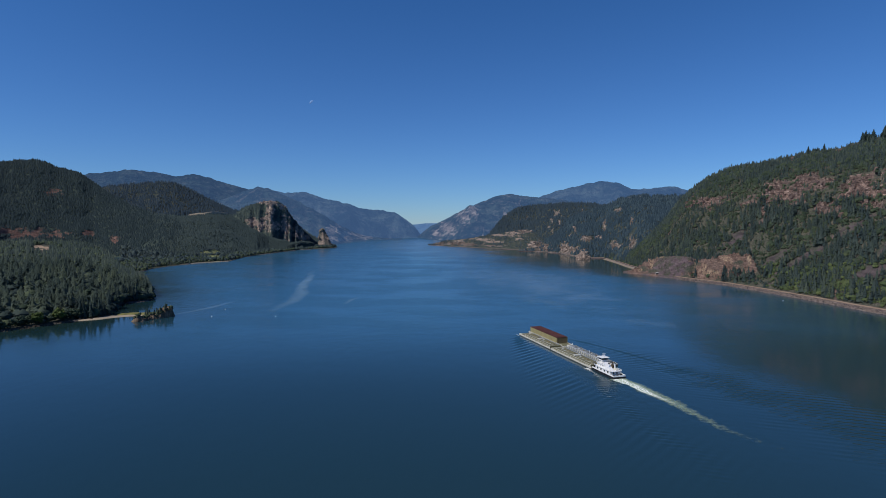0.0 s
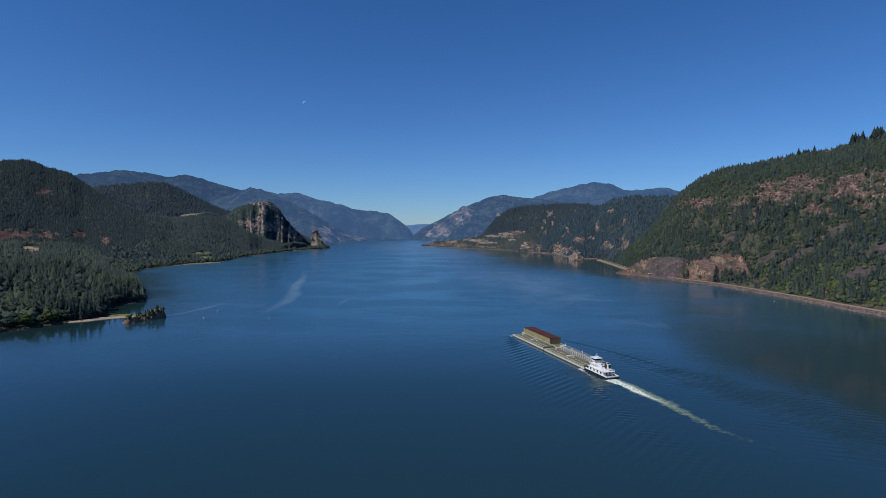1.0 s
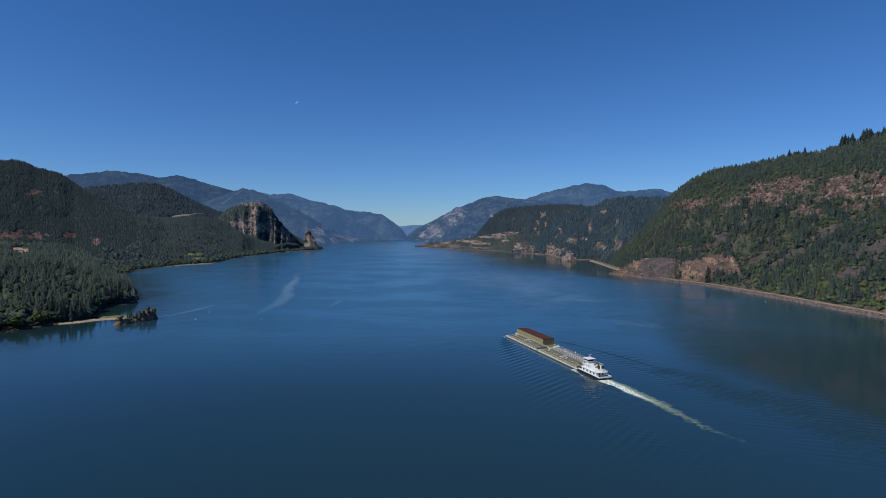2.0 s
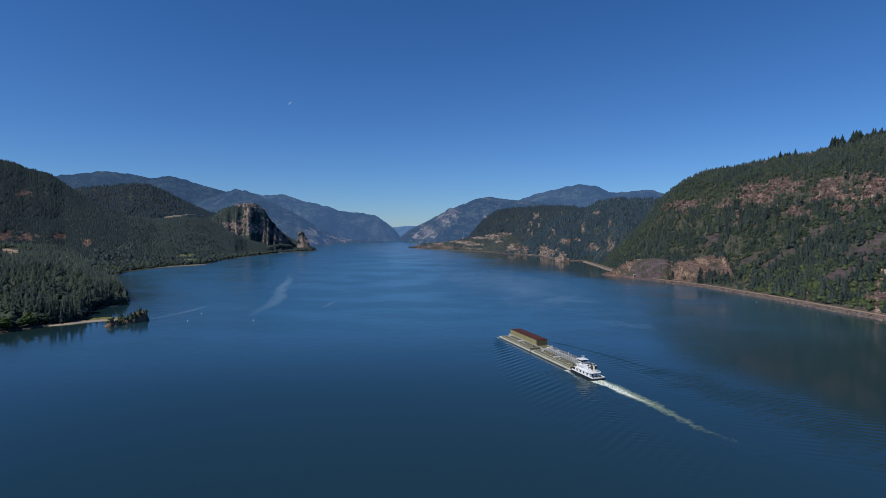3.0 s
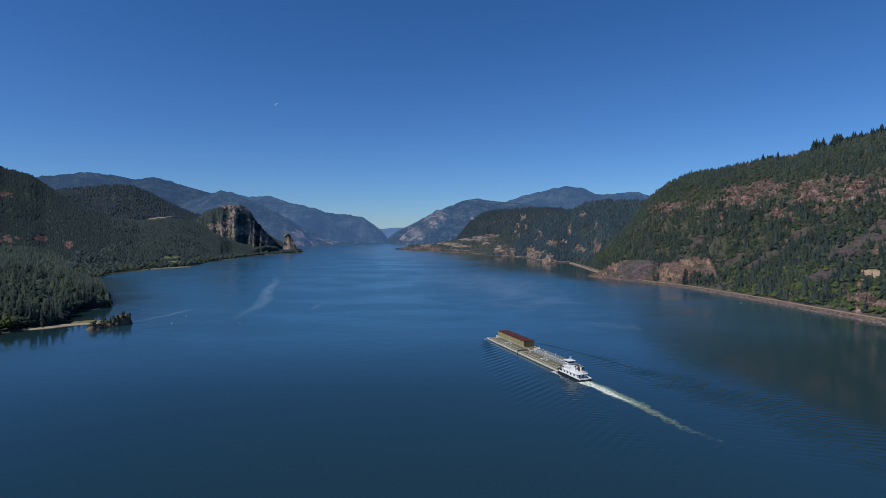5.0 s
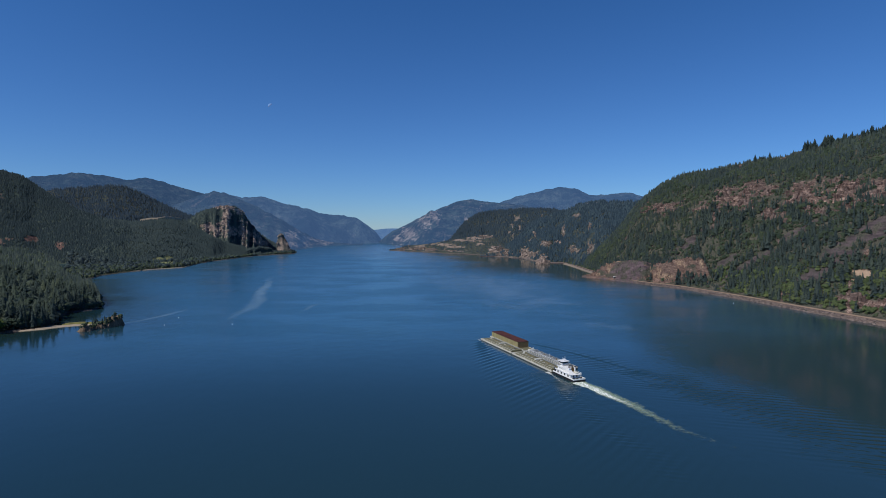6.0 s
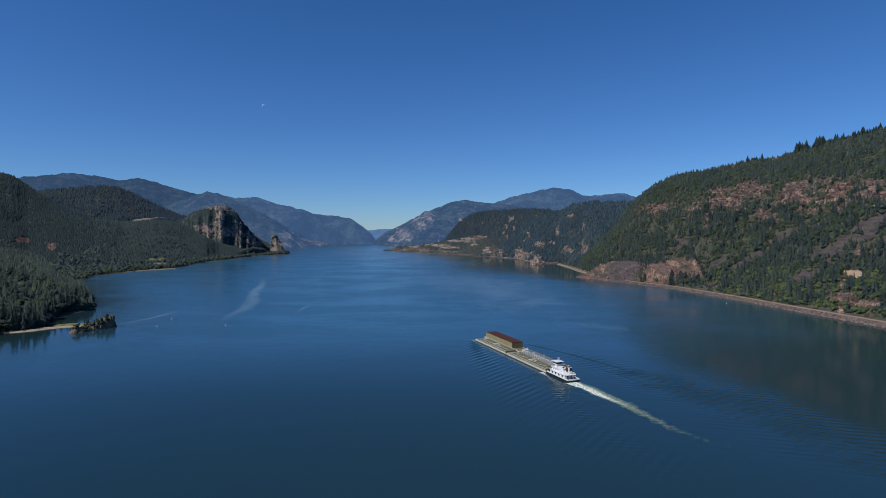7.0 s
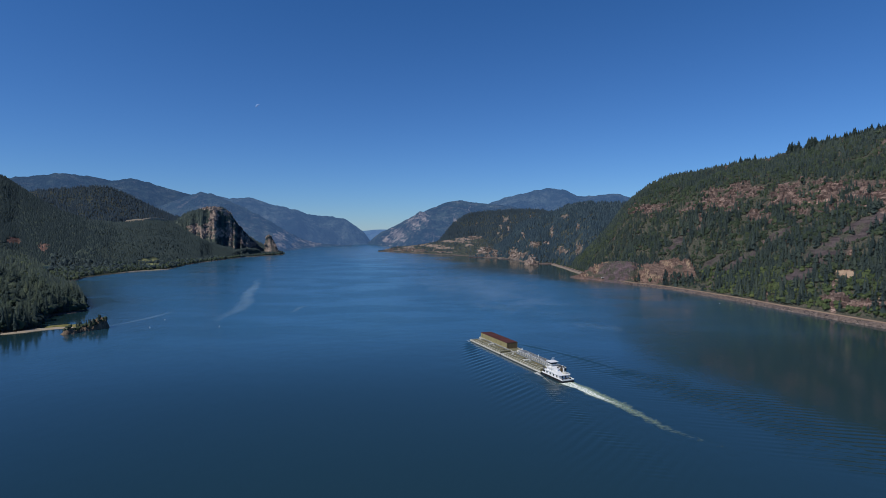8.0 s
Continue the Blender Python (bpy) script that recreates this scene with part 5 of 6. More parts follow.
def covered_barge(x0, x1, y0, y1):
    z, top = 1.4, 7.2
    root = barge_base("covered_barge", x0, x1, y0, y1, z, deck_olive, "barge carrying a long yellow cargo house with a rust-brown roof", True)
    a, b, c, d = x0 + 1.1, x1 - 0.6, y0 + 13.6, y1 - 3.0
    bm = bmesh.new()
    box(bm, a, b, c, d, z + 0.09, top, 0.1)
    cargo_house = part("cargo_house", bm, yellow_side, root, "yellow corrugated cargo house")
    bm = bmesh.new()
    box(bm, a - 0.35, b + 0.35, c - 0.35, d + 0.35, top + 0.004, top + 0.35, 0.1)
    roof = part("roof", bm, rust_roof, root, "flat rust-brown roof")
    bm = bmesh.new()
    box(bm, a + 0.2, b - 0.2, c - 0.1, c - 0.004, z + 0.09, top - 0.1)
    part("end_door", bm, end_brown, cargo_house, "rust-brown end doors")
    n = 16
    for i in range(n + 1):
        y = c + (d - c) * i / n
        for x in (a - 0.12, b + 0.12):
            bm = bmesh.new()
            box(bm, x - 0.12, x + 0.12, y - 0.16, y + 0.16, z + 0.09, top)
            part("side_rib", bm, yellow_side, cargo_house)
    for i in range(5):
        x = a + (b - a) * (i + 0.5) / 5
        for y in (c - 0.2, d + 0.12):
            bm = bmesh.new()
            box(bm, x - 0.16, x + 0.16, y - 0.12, y + 0.12, z + 0.09, top)
            part("end_rib", bm, end_brown if y < d else yellow_side, cargo_house)
    for i in range(8):
        y = c + (d - c) * (i + 0.5) / 8
        bm = bmesh.new()
        box(bm, a, b, y - 0.2, y + 0.2, top + 0.35, top + 0.47, 0.03)
        part("roof_seam", bm, rust_roof, roof)
    rail(root, x0 + 0.5, y0 + 1, y1 - 1, z + 0.09, pale_paint, posts=20)
    return root


def gear_barge(x0, x1, y0, y1):
    z = 1.4
    g = random.Random(31)
    root = barge_base("pipe_barge", x0, x1, y0, y1, z, deck_grey, "grey tank barge with pipe racks, posts and deck gear", False)
    top = z + 1.7
    bm = bmesh.new()
    box(bm, x0 + 2.4, x1 - 1.4, y0 + 6, y1 - 6, z + 0.09, top, 0.15)
    trunk = part("trunk_deck", bm, deck_grey, root, "raised grey trunk deck")
    for i in range(18):
        y = y0 + 8 + (y1 - y0 - 16) * i / 17
        bm = bmesh.new()
        box(bm, x0 + 2.12, x0 + 2.4, y - 0.3, y + 0.3, z + 0.09, top + 0.2, 0.05)
        part("side_post", bm, pale_paint, trunk, "pale steel side post")
    for k, x in enumerate((x0 + 4.0, x0 + 4.9, x1 - 3.6)):
        bm = bmesh.new()
        rod(bm, (x, y0 + 9, top + 0.7), (x, y1 - 8, top + 0.7), 0.24, None, 8)
        for i in range(9):
            y = y0 + 10 + (y1 - y0 - 20) * i / 8
            box(bm, x - 0.15, x + 0.15, y - 0.15, y + 0.15, top, top + 0.5)
        part("cargo_pipe", bm, pipe_steel, trunk, "steel cargo pipe on stands")
    for i in range(8):
        y = y0 + 10 + 7.2 * i
        bm = bmesh.new()
        rod(bm, (x0 + 6.8, y, top), (x0 + 6.8, y, top + 0.8), 0.75, 0.65, 12)
        part("hatch", bm, (pale_paint, deck_grey, end_brown)[i % 3], trunk, "round tank hatch")
    for i in range(10):                               # crossovers, lockers and drums on the trunk
        x, y, w = g.uniform(x0 + 5.6, x1 - 3.0), g.uniform(y0 + 8, y1 - 9), g.uniform(0.5, 1.3)
        bm = bmesh.new()
        if i % 2:
            box(bm, x - w, x + w, y - 0.6, y + 0.6, top, top + g.uniform(0.6, 1.5), 0.08)
            part("locker", bm, (white_paint, dark_steel, pipe_steel)[i % 3], trunk)
        else:
            rod(bm, (x0 + 3.0, y, top + 1.0), (x1 - 2.6, y, top + 1.0), 0.22, None, 8)
            part("crossover_pipe", bm, pipe_steel, trunk)
    for k, y in enumerate((y1 - 5, y0 + 38, y0 + 16)):
        bm = bmesh.new()
        rod(bm, (x0 + 8, y, top if y < y1 - 6 else z), (x0 + 8, y, top + 2.6), 0.32, 0.22, 8)
        rod(bm, (x0 + 8, y, top + 2.4), (x0 + 8 - 2.6, y - 3.5, top + 2.9), 0.22, 0.12, 8)
        part("hose_crane", bm, white_paint, root, "white hose-handling crane")
    bm = bmesh.new()
    box(bm, x0 + 3.2, x1 - 4.2, y1 - 5.5, y1 - 2.6, z + 0.09, z + 2.3, 0.12)
    part("deck_house", bm, pale_paint, root)
    rail(root, x1 - 0.5, y0 + 2, y1 - 2, z + 0.09, white_paint, posts=20)
    rail(root, x0 + 2.6, y0 + 7, y1 - 7, top, white_paint, posts=22)
    return root


B, LEN = 14.4, 73.6
tank_barge(0.0, B, -LEN, 0.0, True, 1)
tank_barge(0.0, B, -2 * LEN - 0.6, -LEN - 0.6, False, 2)
covered_barge(B + 0.5, B + 13.9, -LEN + 4, 8.0)
gear_barge(B + 0.5, B + 13.4, -2 * LEN + 3.2, -LEN + 3.4)


def windows_row(root, x0, x1, y, z, count, across=True, w=0.8, h=0.9):
    for i in range(count):
        p = x0 + (x1 - x0) * (i + 0.5) / count
        bm = bmesh.new()
        if across:
            box(bm, p - w / 2, p + w / 2, y - 0.04, y + 0.04, z, z + h)
        else:
            box(bm, y - 0.04, y + 0.04, p - w / 2, p + w / 2, z, z + h)
        part("window", bm, glass_dark, root, "dark pane in the deckhouse wall")


def tugboat():
    root = tagged(new("tugboat"), "white multi-deck pusher tugboat driving the barges", "tugboat")
    root.matrix_basis = TOW
    s, f, x0, x1 = -2 * LEN - 32.0, -2 * LEN - 1.2, 0.6, 11.6
    mid = (x0 + x1) / 2
    part("hull", hull_mesh(x0, x1, s, f, 1.7, 3.0, 2.0), dark_steel, root, "dark steel hull")
    bm = bmesh.new()
    box(bm, x0 + 0.3, x1 - 0.3, s + 0.3, f - 0.3, 1.704, 1.8)
    part("deck", bm, deck_grey, root)
    for x in (x0 + 0.12, x1 - 0.12):
        bm = bmesh.new()
        box(bm, x - 0.12, x + 0.12, s, f, 1.704, 2.8, 0.05)
        part("bulwark", bm, white_paint, root)
    bm = bmesh.new()
    box(bm, x0 + 0.3, x1 - 0.3, s, s + 0.24, 1.704, 2.8, 0.05)
    part("stern_bulwark", bm, white_paint, root)
    for x in (x0 + 2.5, x1 - 2.5):
        bm = bmesh.new()
        box(bm, x - 0.7, x + 0.7, f - 0.2, f + 1.0, 0.6, 5.2, 0.1)
        part("push_knee", bm, dark_steel, root, "dark upright push knee")
    levels = [(x0 + 1.0, x1 - 1.0, s + 6, f - 3, 1.8, 4.6), (x0 + 1.8, x1 - 3.6, s + 16, f - 4.5, 4.6, 7.2)]
    for k, (a, b, c, d, z0, z1) in enumerate(levels):
        bm = bmesh.new()
        box(bm, a, b, c, d, z0, z1, 0.15)
        deckhouse = part("deckhouse", bm, white_paint, root, "white steel deckhouse")
        if k == 0:
            # dark panes here paint the shade inside the main deck's openings
            windows_row(deckhouse, c + 1, d - 1, a - 0.03, z0 + 0.3, 4, False, 1.7, 1.9)
            windows_row(deckhouse, c + 1, d - 1, b + 0.03, z0 + 0.3, 4, False, 1.7, 1.9)
            windows_row(deckhouse, a + 1.5, b - 1.5, c - 0.03, z0 + 0.6, 2, True, 1.0, 1.7)
        else:
            windows_row(deckhouse, c + 1, d - 1, a - 0.03, z0 + 1.2, 3, False, 0.6, 0.6)
            windows_row(deckhouse, c + 1, d - 1, b + 0.03, z0 + 1.2, 3, False, 0.6, 0.6)
        bm = bmesh.new()
        box(bm, a - 0.7, b + 0.7, c - 1.4, d + 0.8, z1 + 0.004, z1 + 0.16, 0.04)
        part("deck_plate", bm, white_paint, deckhouse)
        for x in (a - 0.5, b + 0.5):
            rail(root, x, c - 1.2, d + 0.6, z1 + 0.16, white_paint, posts=10)
    a, b, c, d = x0 + 2.6, x1 - 3.0, f - 10.2, f - 4.8
    bm = bmesh.new()
    box(bm, a + 1.2, b - 1.2, c + 1.2, d - 1, 7.36, 9.6, 0.15)
    part("pilothouse_tower", bm, white_paint, root)
    bm = bmesh.new()
    box(bm, a, b, c, d, 9.6, 10.3, 0.12)
    pilothouse = part("pilothouse", bm, white_paint, root, "white pilothouse")
    bm = bmesh.new()
    box(bm, a + 0.1, b - 0.1, c + 0.1, d - 0.1, 10.3, 11.9)
    part("pilothouse_glass", bm, glass_dark, pilothouse, "dark wrap-round pilothouse glass")
    bm = bmesh.new()
    box(bm, a - 1.1, b + 1.1, c - 1.2, d + 1.0, 11.9, 12.2, 0.1)
    part("pilothouse_roof", bm, white_paint, pilothouse)
    bm = bmesh.new()
    rod(bm, (mid, c + 2, 12.2), (mid, c + 2, 15.6), 0.2, 0.08, 8)
    rod(bm, (mid - 1.6, c + 2, 15.0), (mid + 1.6, c + 2, 15.0), 0.09, None, 6)
    box(bm, mid - 1.2, mid + 1.2, c + 1.8, c + 2.2, 13.8, 14.1, 0.04)
    part("mast", bm, white_paint, root, "white radar mast")
    for x in (a + 0.6, b + 0.9):
        bm = bmesh.new()
        rod(bm, (x, s + 12, 4.7), (x, s + 11.6, 9.2), 0.7, 0.55, 12)
        stack = part("exhaust_stack", bm, white_paint, root)
        bm = bmesh.new()
        rod(bm, (x, s + 11.6, 9.2), (x, s + 11.55, 9.9), 0.6, 0.55, 12)
        part("stack_cap", bm, dark_steel, stack, "black stack cap")
    bm = bmesh.new()
    box(bm, x1 - 3.0, x1 - 1.2, s + 14, s + 21, 4.77, 6.9, 0.2)
    rod(bm, (x1 - 2.2, s + 15, 6.9), (x1 - 2.2, s + 15, 9.6), 0.35, 0.25, 8)
    rod(bm, (x1 - 2.2, s + 15, 9.4), (x1 - 0.6, s + 9.5, 9.9), 0.25, 0.12, 8)
    part("deck_crane", bm, bark, root, "brown deck crane and gear box")
    for x in (x0 + 2, mid, x1 - 2):
        bm = bmesh.new()
        rod(bm, (x - 0.6, s + 3, 2.3), (x + 0.6, s + 3, 2.3), 0.55, None, 10)
        box(bm, x - 0.8, x + 0.8, s + 2.4, s + 3.6, 1.8, 2.1)
        part("winch", bm, dark_steel, root)
    for i, y in enumerate((s + 8, s + 13, s + 19, s + 25)):
        for x in (x0 - 0.25, x1 + 0.25):
            bm = bmesh.new()
            rod(bm, (x - 0.18, y, 1.1), (x + 0.18, y, 1.1), 0.65, None, 12)
            part("tyre_fender", bm, dark_steel, root, "black tyre fender")
    bm = bmesh.new()
    box(bm, x1 - 4.0, x1 - 1.4, s + 7, s + 11.5, 4.8, 5.9, 0.4)
    part("skiff", bm, pale_paint, root, "small pale skiff on the deck")
    g = random.Random(9)
    for i in range(7):                                # lockers and vents on the upper deck
        x, y, w = x0 + g.uniform(2.8, 6.4), s + g.uniform(16.5, 20.0), g.uniform(0.5, 1.0)
        bm = bmesh.new()
        box(bm, x - w, x + w, y - 0.6, y + 0.6, 7.36, 7.36 + g.uniform(0.8, 1.8), 0.08)
        part("deck_locker", bm, (white_paint, dark_steel, end_brown)[i % 3], root)
    bm = bmesh.new()                                  # sloping white engine casing behind the pilothouse
    ring = [(s + 7.0, 4.77), (s + 17.5, 4.77), (s + 17.5, 9.3), (s + 15.6, 9.3)]
    walls = [[bm.verts.new((x, y, h)) for y, h in ring] for x in (mid - 3.9, mid - 0.2)]
    bm.faces.new(walls[0])
    bm.faces.new(walls[1][::-1])
    for i in range(4):
        j = (i + 1) % 4
        bm.faces.new((walls[0][i], walls[0][j], walls[1][j], walls[1][i]))
    part("engine_casing", bm, white_paint, root, "sloping white engine casing")
    for side in (x0 + 1.3, x1 - 1.3):                 # stairs between the decks
        bm = bmesh.new()
        for d in (-0.4, 0.4):
            rod(bm, (side + d, s + 3.2, 1.8), (side + d, s + 5.6, 4.8), 0.09, None, 6)
        for i in range(9):
            y, z = s + 3.2 + 2.4 * i / 8, 1.8 + 3.0 * i / 8
            box(bm, side - 0.4, side + 0.4, y - 0.12, y + 0.12, z - 0.03, z + 0.03)
        part("stair", bm, pale_paint, root, "pale steel stair")
    bm = bmesh.new()                                  # heap of rigging on the starboard side
    for i in range(18):
        x, y = x1 + g.uniform(-3.4, -0.9), s + g.uniform(13, 25)
        rod(bm, (x, y, 4.7), (x + g.uniform(-1, 1), y + g.uniform(-1.5, 1.5), g.uniform(7.0, 9.6)), g.uniform(0.2, 0.5), 0.12, 8)
    part("rigging", bm, end_brown, root, "rust-brown rigging and gear")


tugboat()

# ---- the sand spit and the rocky islet ----
def mound(name, path, rows, cols, lift, rough, cell, seed, mat, label, category, flat=2.0, kind="structure"):
    """Low ground heaped along a line of (x, y, half width, height)."""
    p = np.array(path, dtype=float)
    d = np.concatenate([[0], np.cumsum(np.hypot(np.diff(p[:, 0]), np.diff(p[:, 1])))])
    k = np.linspace(0, d[-1], rows)
    c = np.stack([np.interp(k, d, p[:, i]) for i in range(4)], 1)
    way = np.gradient(c[:, :2], axis=0)
    way /= np.linalg.norm(way, axis=1)[:, None]
    side = np.stack([way[:, 1], -way[:, 0]], 1)
    q = np.linspace(-1.25, 1.25, cols)
    ends = np.clip(np.minimum(k, d[-1] - k) / (c[:, 2] * 0.8 + 1), 0, 1) ** 0.5
    x = c[:, 0:1] + side[:, 0:1] * q * c[:, 2:3]
    y = c[:, 1:2] + side[:, 1:2] * q * c[:, 2:3]
    n = fbm(x / cell, y / cell, seed, 5, 0.6) - 0.5
    x, y = x + rough * 0.5 * (fbm(x / cell, y / cell, seed + 1, 3) - 0.5), y + rough * 0.5 * (fbm(x / cell, y / cell, seed + 2, 3) - 0.5)
    z = lift + (c[:, 3:4] * (1 - np.abs(q) ** flat) + rough * n * 2) * ends[:, None] - 1.2 * (np.abs(q) > 1.0) - 1.2 * (1 - ends[:, None])
    me = mesh_of(name, np.stack([x, y, z], -1).reshape(-1, 3), grid_faces(rows, cols), mat)
    tagged(new(name, me), label, category, kind=kind)
    return np.stack([x, y, z], -1)


mound("sand_spit", [(-494, 664, 4, 0.8), (-482, 671, 6, 1.3), (-472, 681, 8, 1.6), (-462, 696, 9, 1.7), (-446, 706, 8, 1.4), (-428, 708, 6, 1.0), (-414, 704, 5, 0.8)],
      120, 24, -0.3, 0.5, 9, 71, beach_sand, "curved pale sand spit joining the islet to the bank", "beach")
mound("grass_patch", [(-466, 708, 6, 1.7), (-452, 718, 9, 1.9), (-436, 720, 8, 1.8), (-418, 714, 6, 1.4)], 60, 14, 0.1, 0.6, 5, 72, dry_grass,
      "yellow-green dry grass on the spit", "grass")
islet_rock = plain("islet_rock", (0.23, 0.165, 0.11), 0.9, 0.0, 0.65, 0.16)
islet_head = mound("islet_head", [(-416, 660, 4, 2.0), (-412, 664, 7, 6.0), (-408, 669, 7, 6.5), (-404, 675, 4, 2.5)], 60, 26, -0.4, 3.5, 5, 76, islet_rock,
                   "low brown rock at the near end of the islet", "rock", 3.2)
islet = mound("islet", [(-414, 672, 6, 1.8), (-408, 680, 8, 3.0), (-403, 688, 9, 4.0), (-400, 695, 9, 6.5), (-397, 701, 9, 13.0), (-394, 707, 8, 15.5), (-392, 713, 6, 9.0)], 120, 36, -0.4, 6.0, 4.5, 73,
              islet_rock, "rugged brown rock islet at the end of the spit", "rock", 4.0)
g = np.random.default_rng(77)
pick = np.concatenate([islet[12:-10, 8:28].reshape(-1, 3), islet_head[10:-10, 8:18].reshape(-1, 3)])
pick = pick[pick[:, 2] > 2.0]
forest("islet_shrubs", pick[g.integers(0, len(pick), 80)], BUSHES["fine"], 2.0, 5.0, broad, "olive-green shrubs growing over the rock islet", 78, "shrubs")
spots = pick[(pick[:, 1] > 682) & (pick[:, 1] < 698)]
plant(tree_thing("fir_tree", "fir", 330, "small dark fir on the rock islet", 0.26), [tuple(v) for v in spots[g.integers(0, len(spots), 14)]], 5.5, 10.5, "firs on the islet", 31)

cove_sand = plain("cove_shingle", (0.27, 0.215, 0.165), 0.9, 0.0, 0.3, 0.1)
cove_az = np.linspace(13.6, 16.6, 9)
mound("cove_beach", [((f + 6) * math.sin(radians(a)), (f + 6) * math.cos(radians(a)), 10, 3.5) for a, f in zip(cove_az, near_right.lines(cove_az)[0])], 80, 16, -0.6, 1.2, 12, 79,
      cove_sand, "curved tan beach along the cove below the wooded hill", "beach")

riprap = plain("riprap_stone", (0.29, 0.225, 0.19), 0.9, 0.0, 0.4, 0.3)


def boulders(name, hill, count, az0, az1, far, seed, label, stone):
    """Loose stones along the water's edge."""
    r_ = np.random.default_rng(seed)
    bm = bmesh.new()
    bmesh.ops.create_cube(bm, size=1.5)
    bmesh.ops.triangulate(bm, faces=bm.faces)
    bm.verts.index_update()
    sv = np.array([v.co[:] for v in bm.verts])
    sf = np.array([[v.index for v in f.verts] for f in bm.faces])
    bm.free()
    a = r_.uniform(az0, az1, count)
    r = hill.lines(a)[0] + r_.uniform(-2, far, count)
    z = hill.height(a, r)
    size = 0.4 + 1.0 * r_.random(count) ** 3
    v = sv[None] * (size[:, None, None] * (0.6 + 0.7 * r_.random((count, len(sv), 1)))) * np.array([1.2, 1.2, 0.7])
    v += np.stack([r * np.sin(np.radians(a)), r * np.cos(np.radians(a)), z + 0.2], 1)[:, None]
    f = (sf[None] + (np.arange(count) * len(sv))[:, None, None]).reshape(-1, 3)
    tagged(new(name, mesh_of(name, v.reshape(-1, 3), f, stone)), label, "rocks", kind="stuff")


boulders("shore_boulders", near_right, 4000, 18, 44, 11, 81, "broken brown riprap stones along the road bank", riprap)
boulders("bank_boulders", flat_left, 280, -46, -31, 7, 82, "brown stones at the edge of the river flat", shore_rock)

road_az = np.linspace(-27.4, -23.7, 8)
road_r, road_h = near_left.lines(road_az)[1:]
mound("road_cut", [(r * math.sin(radians(a)), r * math.cos(radians(a)), 9, h + 10) for a, r, h in zip(road_az, road_r, road_h)], 70, 16, -1.0, 1.5, 12, 75,
      beach_sand, "tan earth cut of a road across the wooded slope", "road cut", 7.0)

# ---- slicks and painted sheen on the water ----
# blue-grey films that put the water's bright sheen and haze into colour
sheen_film = foam_material("painted_streak_sheen", 0.45, 2.1, (0.28, 0.46, 0.62), (1.0, 0.22, 1.0), 0.06)
reach_sheen_film = foam_material("painted_reach_sheen", 0.36, 1.75, (0.26, 0.44, 0.66), (0.35, 0.28, 1.0), 0.05)


def slick(path, strength, seed, film=sheen_film, label="pale painted sheen of a streak on the river"):
    """Pale painted sheen on the water: (x, y, half width) along its middle."""
    p = np.array(path, dtype=float)
    d = np.concatenate([[0], np.cumsum(np.hypot(np.diff(p[:, 0]), np.diff(p[:, 1])))])
    k = np.linspace(0, d[-1], 90)
    c = np.stack([np.interp(k, d, p[:, i]) for i in range(3)], 1)
    c[:, 0] += 12 * (grid_noise(k / 40, k * 0 + 3.3, seed) - 0.5)
    q = np.linspace(-1, 1, 16)
    x = c[:, 0:1] + q * c[:, 2:3]
    y = c[:, 1:2] + 0 * q
    me = mesh_of("slick_sheen", np.stack([x, y, 0 * x + 0.05], -1).reshape(-1, 3), grid_faces(90, 16), film, True)
    at = me.attributes.new("foam", "FLOAT", "POINT")
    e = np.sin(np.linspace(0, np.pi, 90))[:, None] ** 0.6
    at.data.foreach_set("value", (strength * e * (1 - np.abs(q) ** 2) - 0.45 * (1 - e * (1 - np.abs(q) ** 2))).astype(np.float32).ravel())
    tagged(new("slick_sheen", me), label, "slick", group="slicks on the river", kind="stuff")


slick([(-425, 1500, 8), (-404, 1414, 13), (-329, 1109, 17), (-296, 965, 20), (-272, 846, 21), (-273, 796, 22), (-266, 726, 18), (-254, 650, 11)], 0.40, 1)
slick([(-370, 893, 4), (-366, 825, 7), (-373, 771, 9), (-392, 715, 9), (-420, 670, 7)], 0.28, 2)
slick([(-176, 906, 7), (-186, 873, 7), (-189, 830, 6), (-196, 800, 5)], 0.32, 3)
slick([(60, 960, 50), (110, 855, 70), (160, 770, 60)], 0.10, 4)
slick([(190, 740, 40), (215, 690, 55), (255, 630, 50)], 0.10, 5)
slick([(-430, 4600, 300), (-330, 3600, 420), (-200, 2700, 430), (-60, 2000, 330), (20, 1350, 200)], 0.12, 6, reach_sheen_film, "pale painted sheen and haze down the open reach")
slick([(40, 1700, 150), (110, 1250, 190), (170, 850, 150), (220, 640, 80)], 0.1, 7, reach_sheen_film, "faint painted sheen across the river")


# ---- markers, huts and the moon ----
def buoy(x, y):
    root = tagged(new("buoy"), "small white float riding on the river", "buoy", group="white floats")
    root.matrix_basis = pose(x, y, 0) @ Matrix.Scale(0.6, 4)
    bm = bmesh.new()
    rod(bm, (0, 0, -0.4), (0, 0, 0.7), 1.0, 0.8, 14)
    part("float", bm, white_paint, root)
    bm = bmesh.new()
    rod(bm, (0, 0, 0.7), (0, 0, 2.4), 0.35, 0.12, 10)
    part("post", bm, white_paint, root)


for x, y in ((-342.7, 761.7), (-334.5, 703.1), (-251.3, 707.3), (488.9, 886.5)):
    buoy(x, y)

hut_wall = plain("pale_house_wall", (0.72, 0.70, 0.66), 0.8, 0.0, 0.15)
hut_roof = plain("grey_house_roof", (0.16, 0.15, 0.15), 0.8)


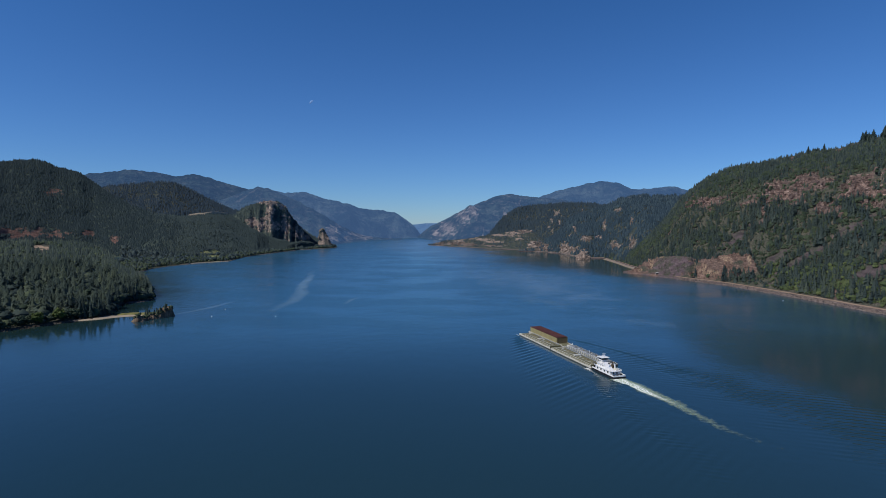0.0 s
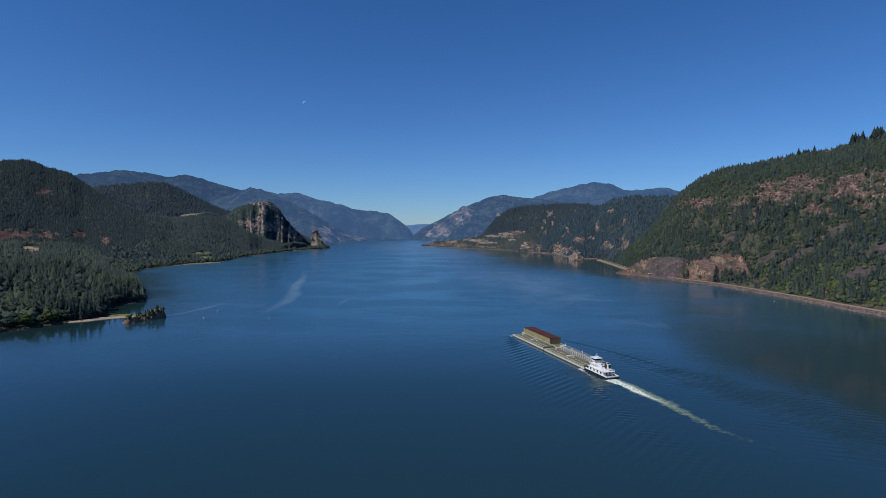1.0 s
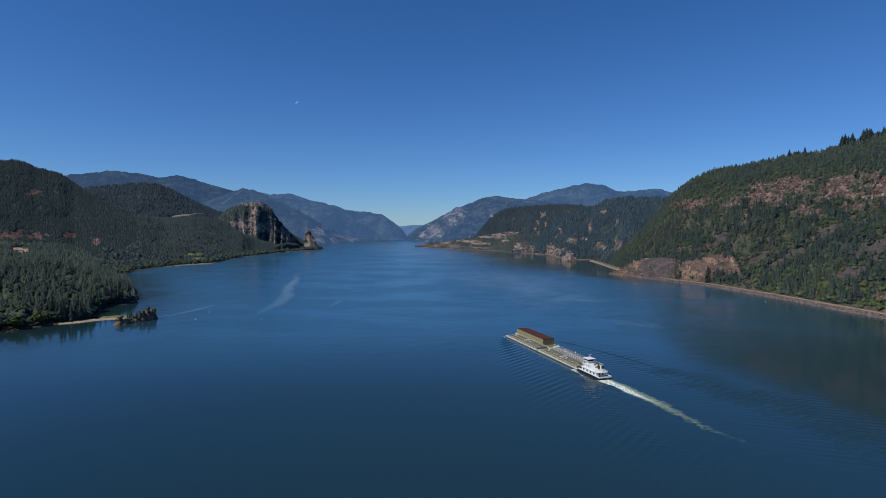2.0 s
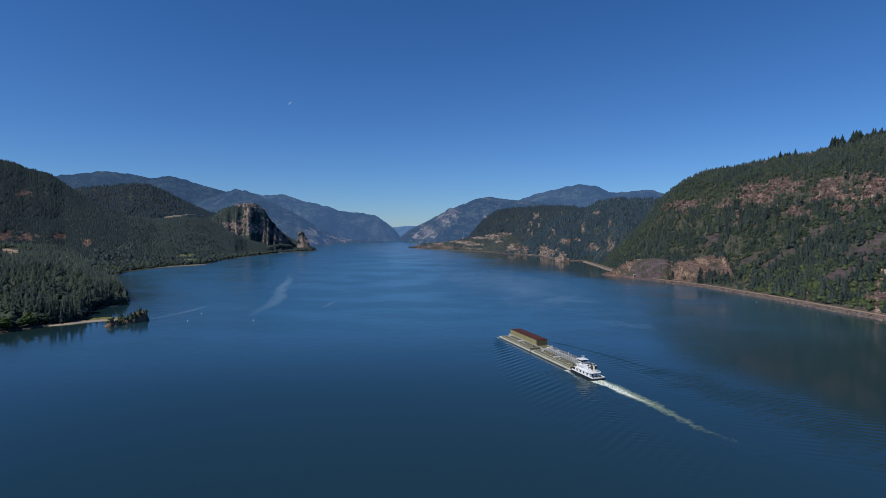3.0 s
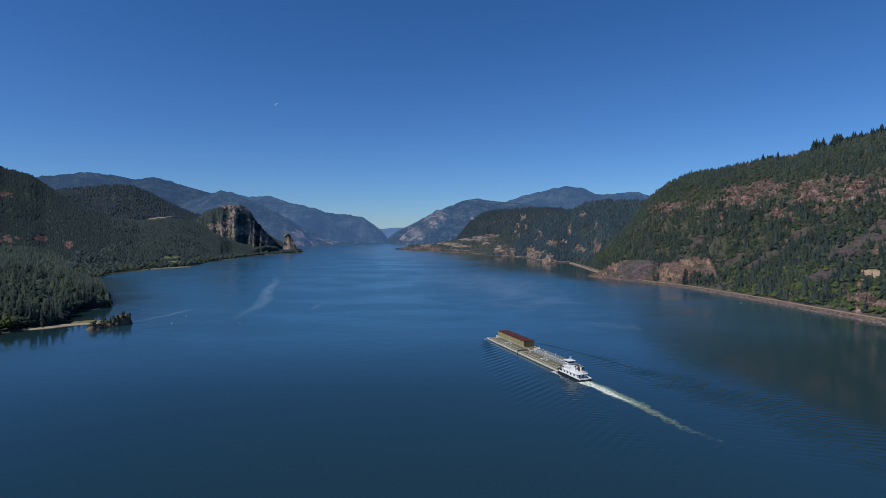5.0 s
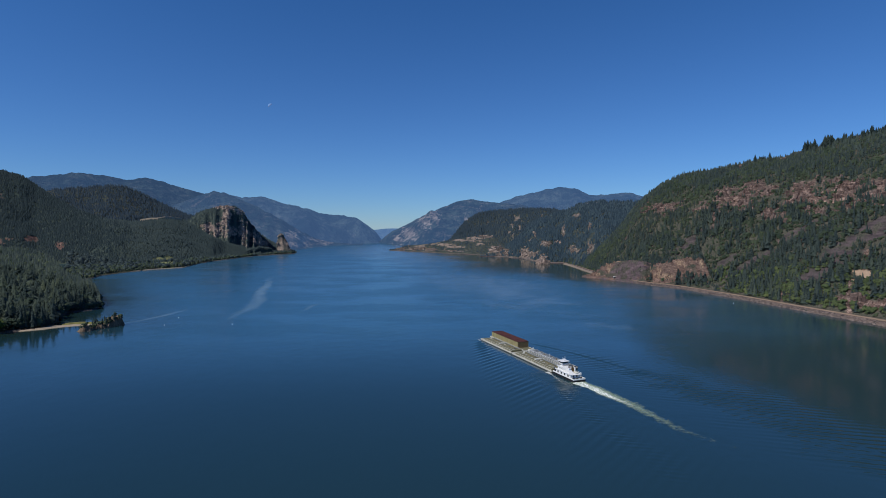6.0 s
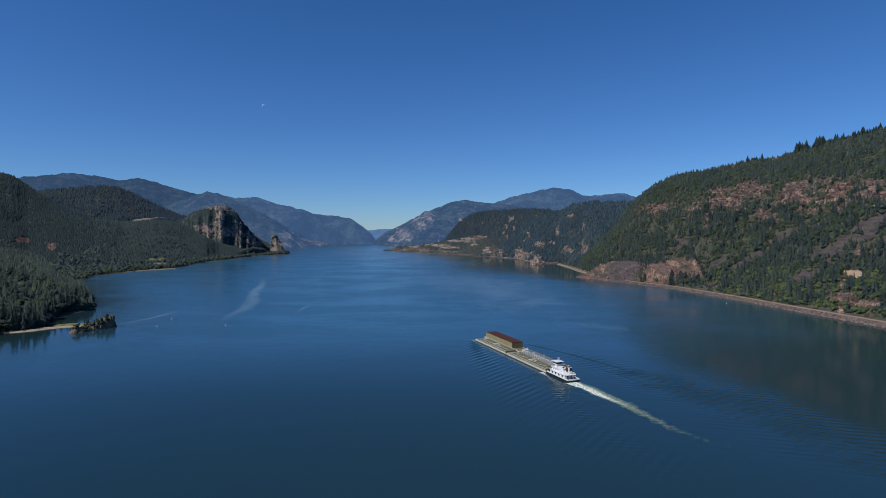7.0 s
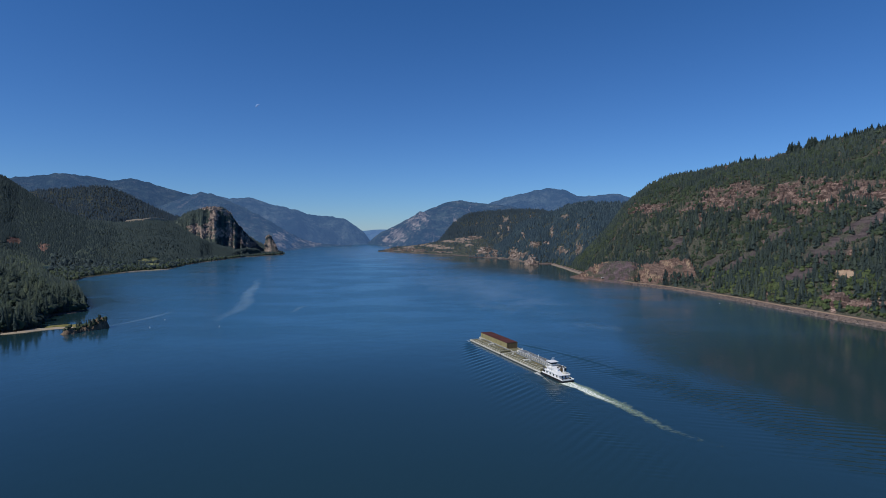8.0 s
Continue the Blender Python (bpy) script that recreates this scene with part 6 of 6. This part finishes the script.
def house(spot, turn, w, d, h, label):
    root = tagged(new("house"), label, "house", group="small houses")
    root.matrix_basis = pose(*spot, 0, 0, turn)
    bm = bmesh.new()
    box(bm, -w / 2, w / 2, -d / 2, d / 2, -3, h)
    wall = part("wall", bm, hut_wall, root)
    bm = bmesh.new()
    e = [bm.verts.new(c) for c in ((-w / 2 - .5, -d / 2 - .5, h), (w / 2 + .5, -d / 2 - .5, h), (w / 2 + .5, d / 2 + .5, h), (-w / 2 - .5, d / 2 + .5, h),
                                   (-w / 2 - .5, 0, h + d * 0.35), (w / 2 + .5, 0, h + d * 0.35))]
    for f in ((0, 1, 5, 4), (2, 3, 4, 5), (0, 4, 3), (1, 2, 5), (3, 2, 1, 0)):
        bm.faces.new([e[i] for i in f])
    part("roof", bm, hut_roof, root)
    for i in range(3):
        x = -w / 2 + w * (i + 0.5) / 3
        bm = bmesh.new()
        box(bm, x - 0.7, x + 0.7, -d / 2 - 0.06, -d / 2 + 0.02, h * 0.4, h * 0.75)
        part("window", bm, glass_dark, wall)


for az, r, turn, w in ((16.83, 2440, 12, 15), (15.77, 2540, -20, 12)):
    house(on_hill(mid_right, az, r)[0], turn, w, 9, 5.5, "small pale house in a clearing on the hilltop")


def tunnel_portal(az, r, surround, label, w=2.6, h=4.2):
    root = tagged(new("tunnel_portal"), label, "tunnel", group="road tunnels")
    root.matrix_basis = pose(r * math.sin(radians(az)), r * math.cos(radians(az)), 2.6, 0, 0, -az)
    bm = bmesh.new()
    # a solid dark block paints the shade inside the tunnel
    box(bm, -w, w, -0.6, 9, -2, h)
    part("mouth", bm, dark_steel, root, "solid dark block for the shaded tunnel mouth")
    for x0, x1 in ((-w - 0.6, -w), (w, w + 0.6)):
        bm = bmesh.new()
        box(bm, x0, x1, -0.9, 9, -2, h + 0.6, 0.08)
        part("pier", bm, surround, root)
    bm = bmesh.new()
    box(bm, -w, w, -0.9, 9, h + 0.004, h + 0.6, 0.08)
    part("lintel", bm, surround, root)


tunnel_portal(18.42, 1363, hut_wall, "dark road tunnel mouth with a whitewashed surround", 2.8, 4.6)
tunnel_portal(21.58, 1290, shore_rock, "dark road tunnel mouth with a brown stone surround")

# the daytime air's blue is mixed into the moon's own colour
moon_blue = plain("moon_in_blue_air", (0.19, 0.34, 0.61), 1.0, 0.0, 0.2, 0.05)
bm = bmesh.new()
bmesh.ops.create_uvsphere(bm, u_segments=48, v_segments=32, radius=22)
facing = Vector((1258, -4455, -957)).normalized()
away = [v for v in bm.verts if v.co.dot(sun_way) < 5.0 or v.co.dot(facing) < 0.0]      # only the sunlit face shows by day
bmesh.ops.delete(bm, geom=away, context="VERTS")
moon = tagged(part("moon", bm, moon_blue), "pale half moon in the daytime sky", "moon", kind="structure")
moon.matrix_basis = pose(-1258, 4455, 122 + 957)
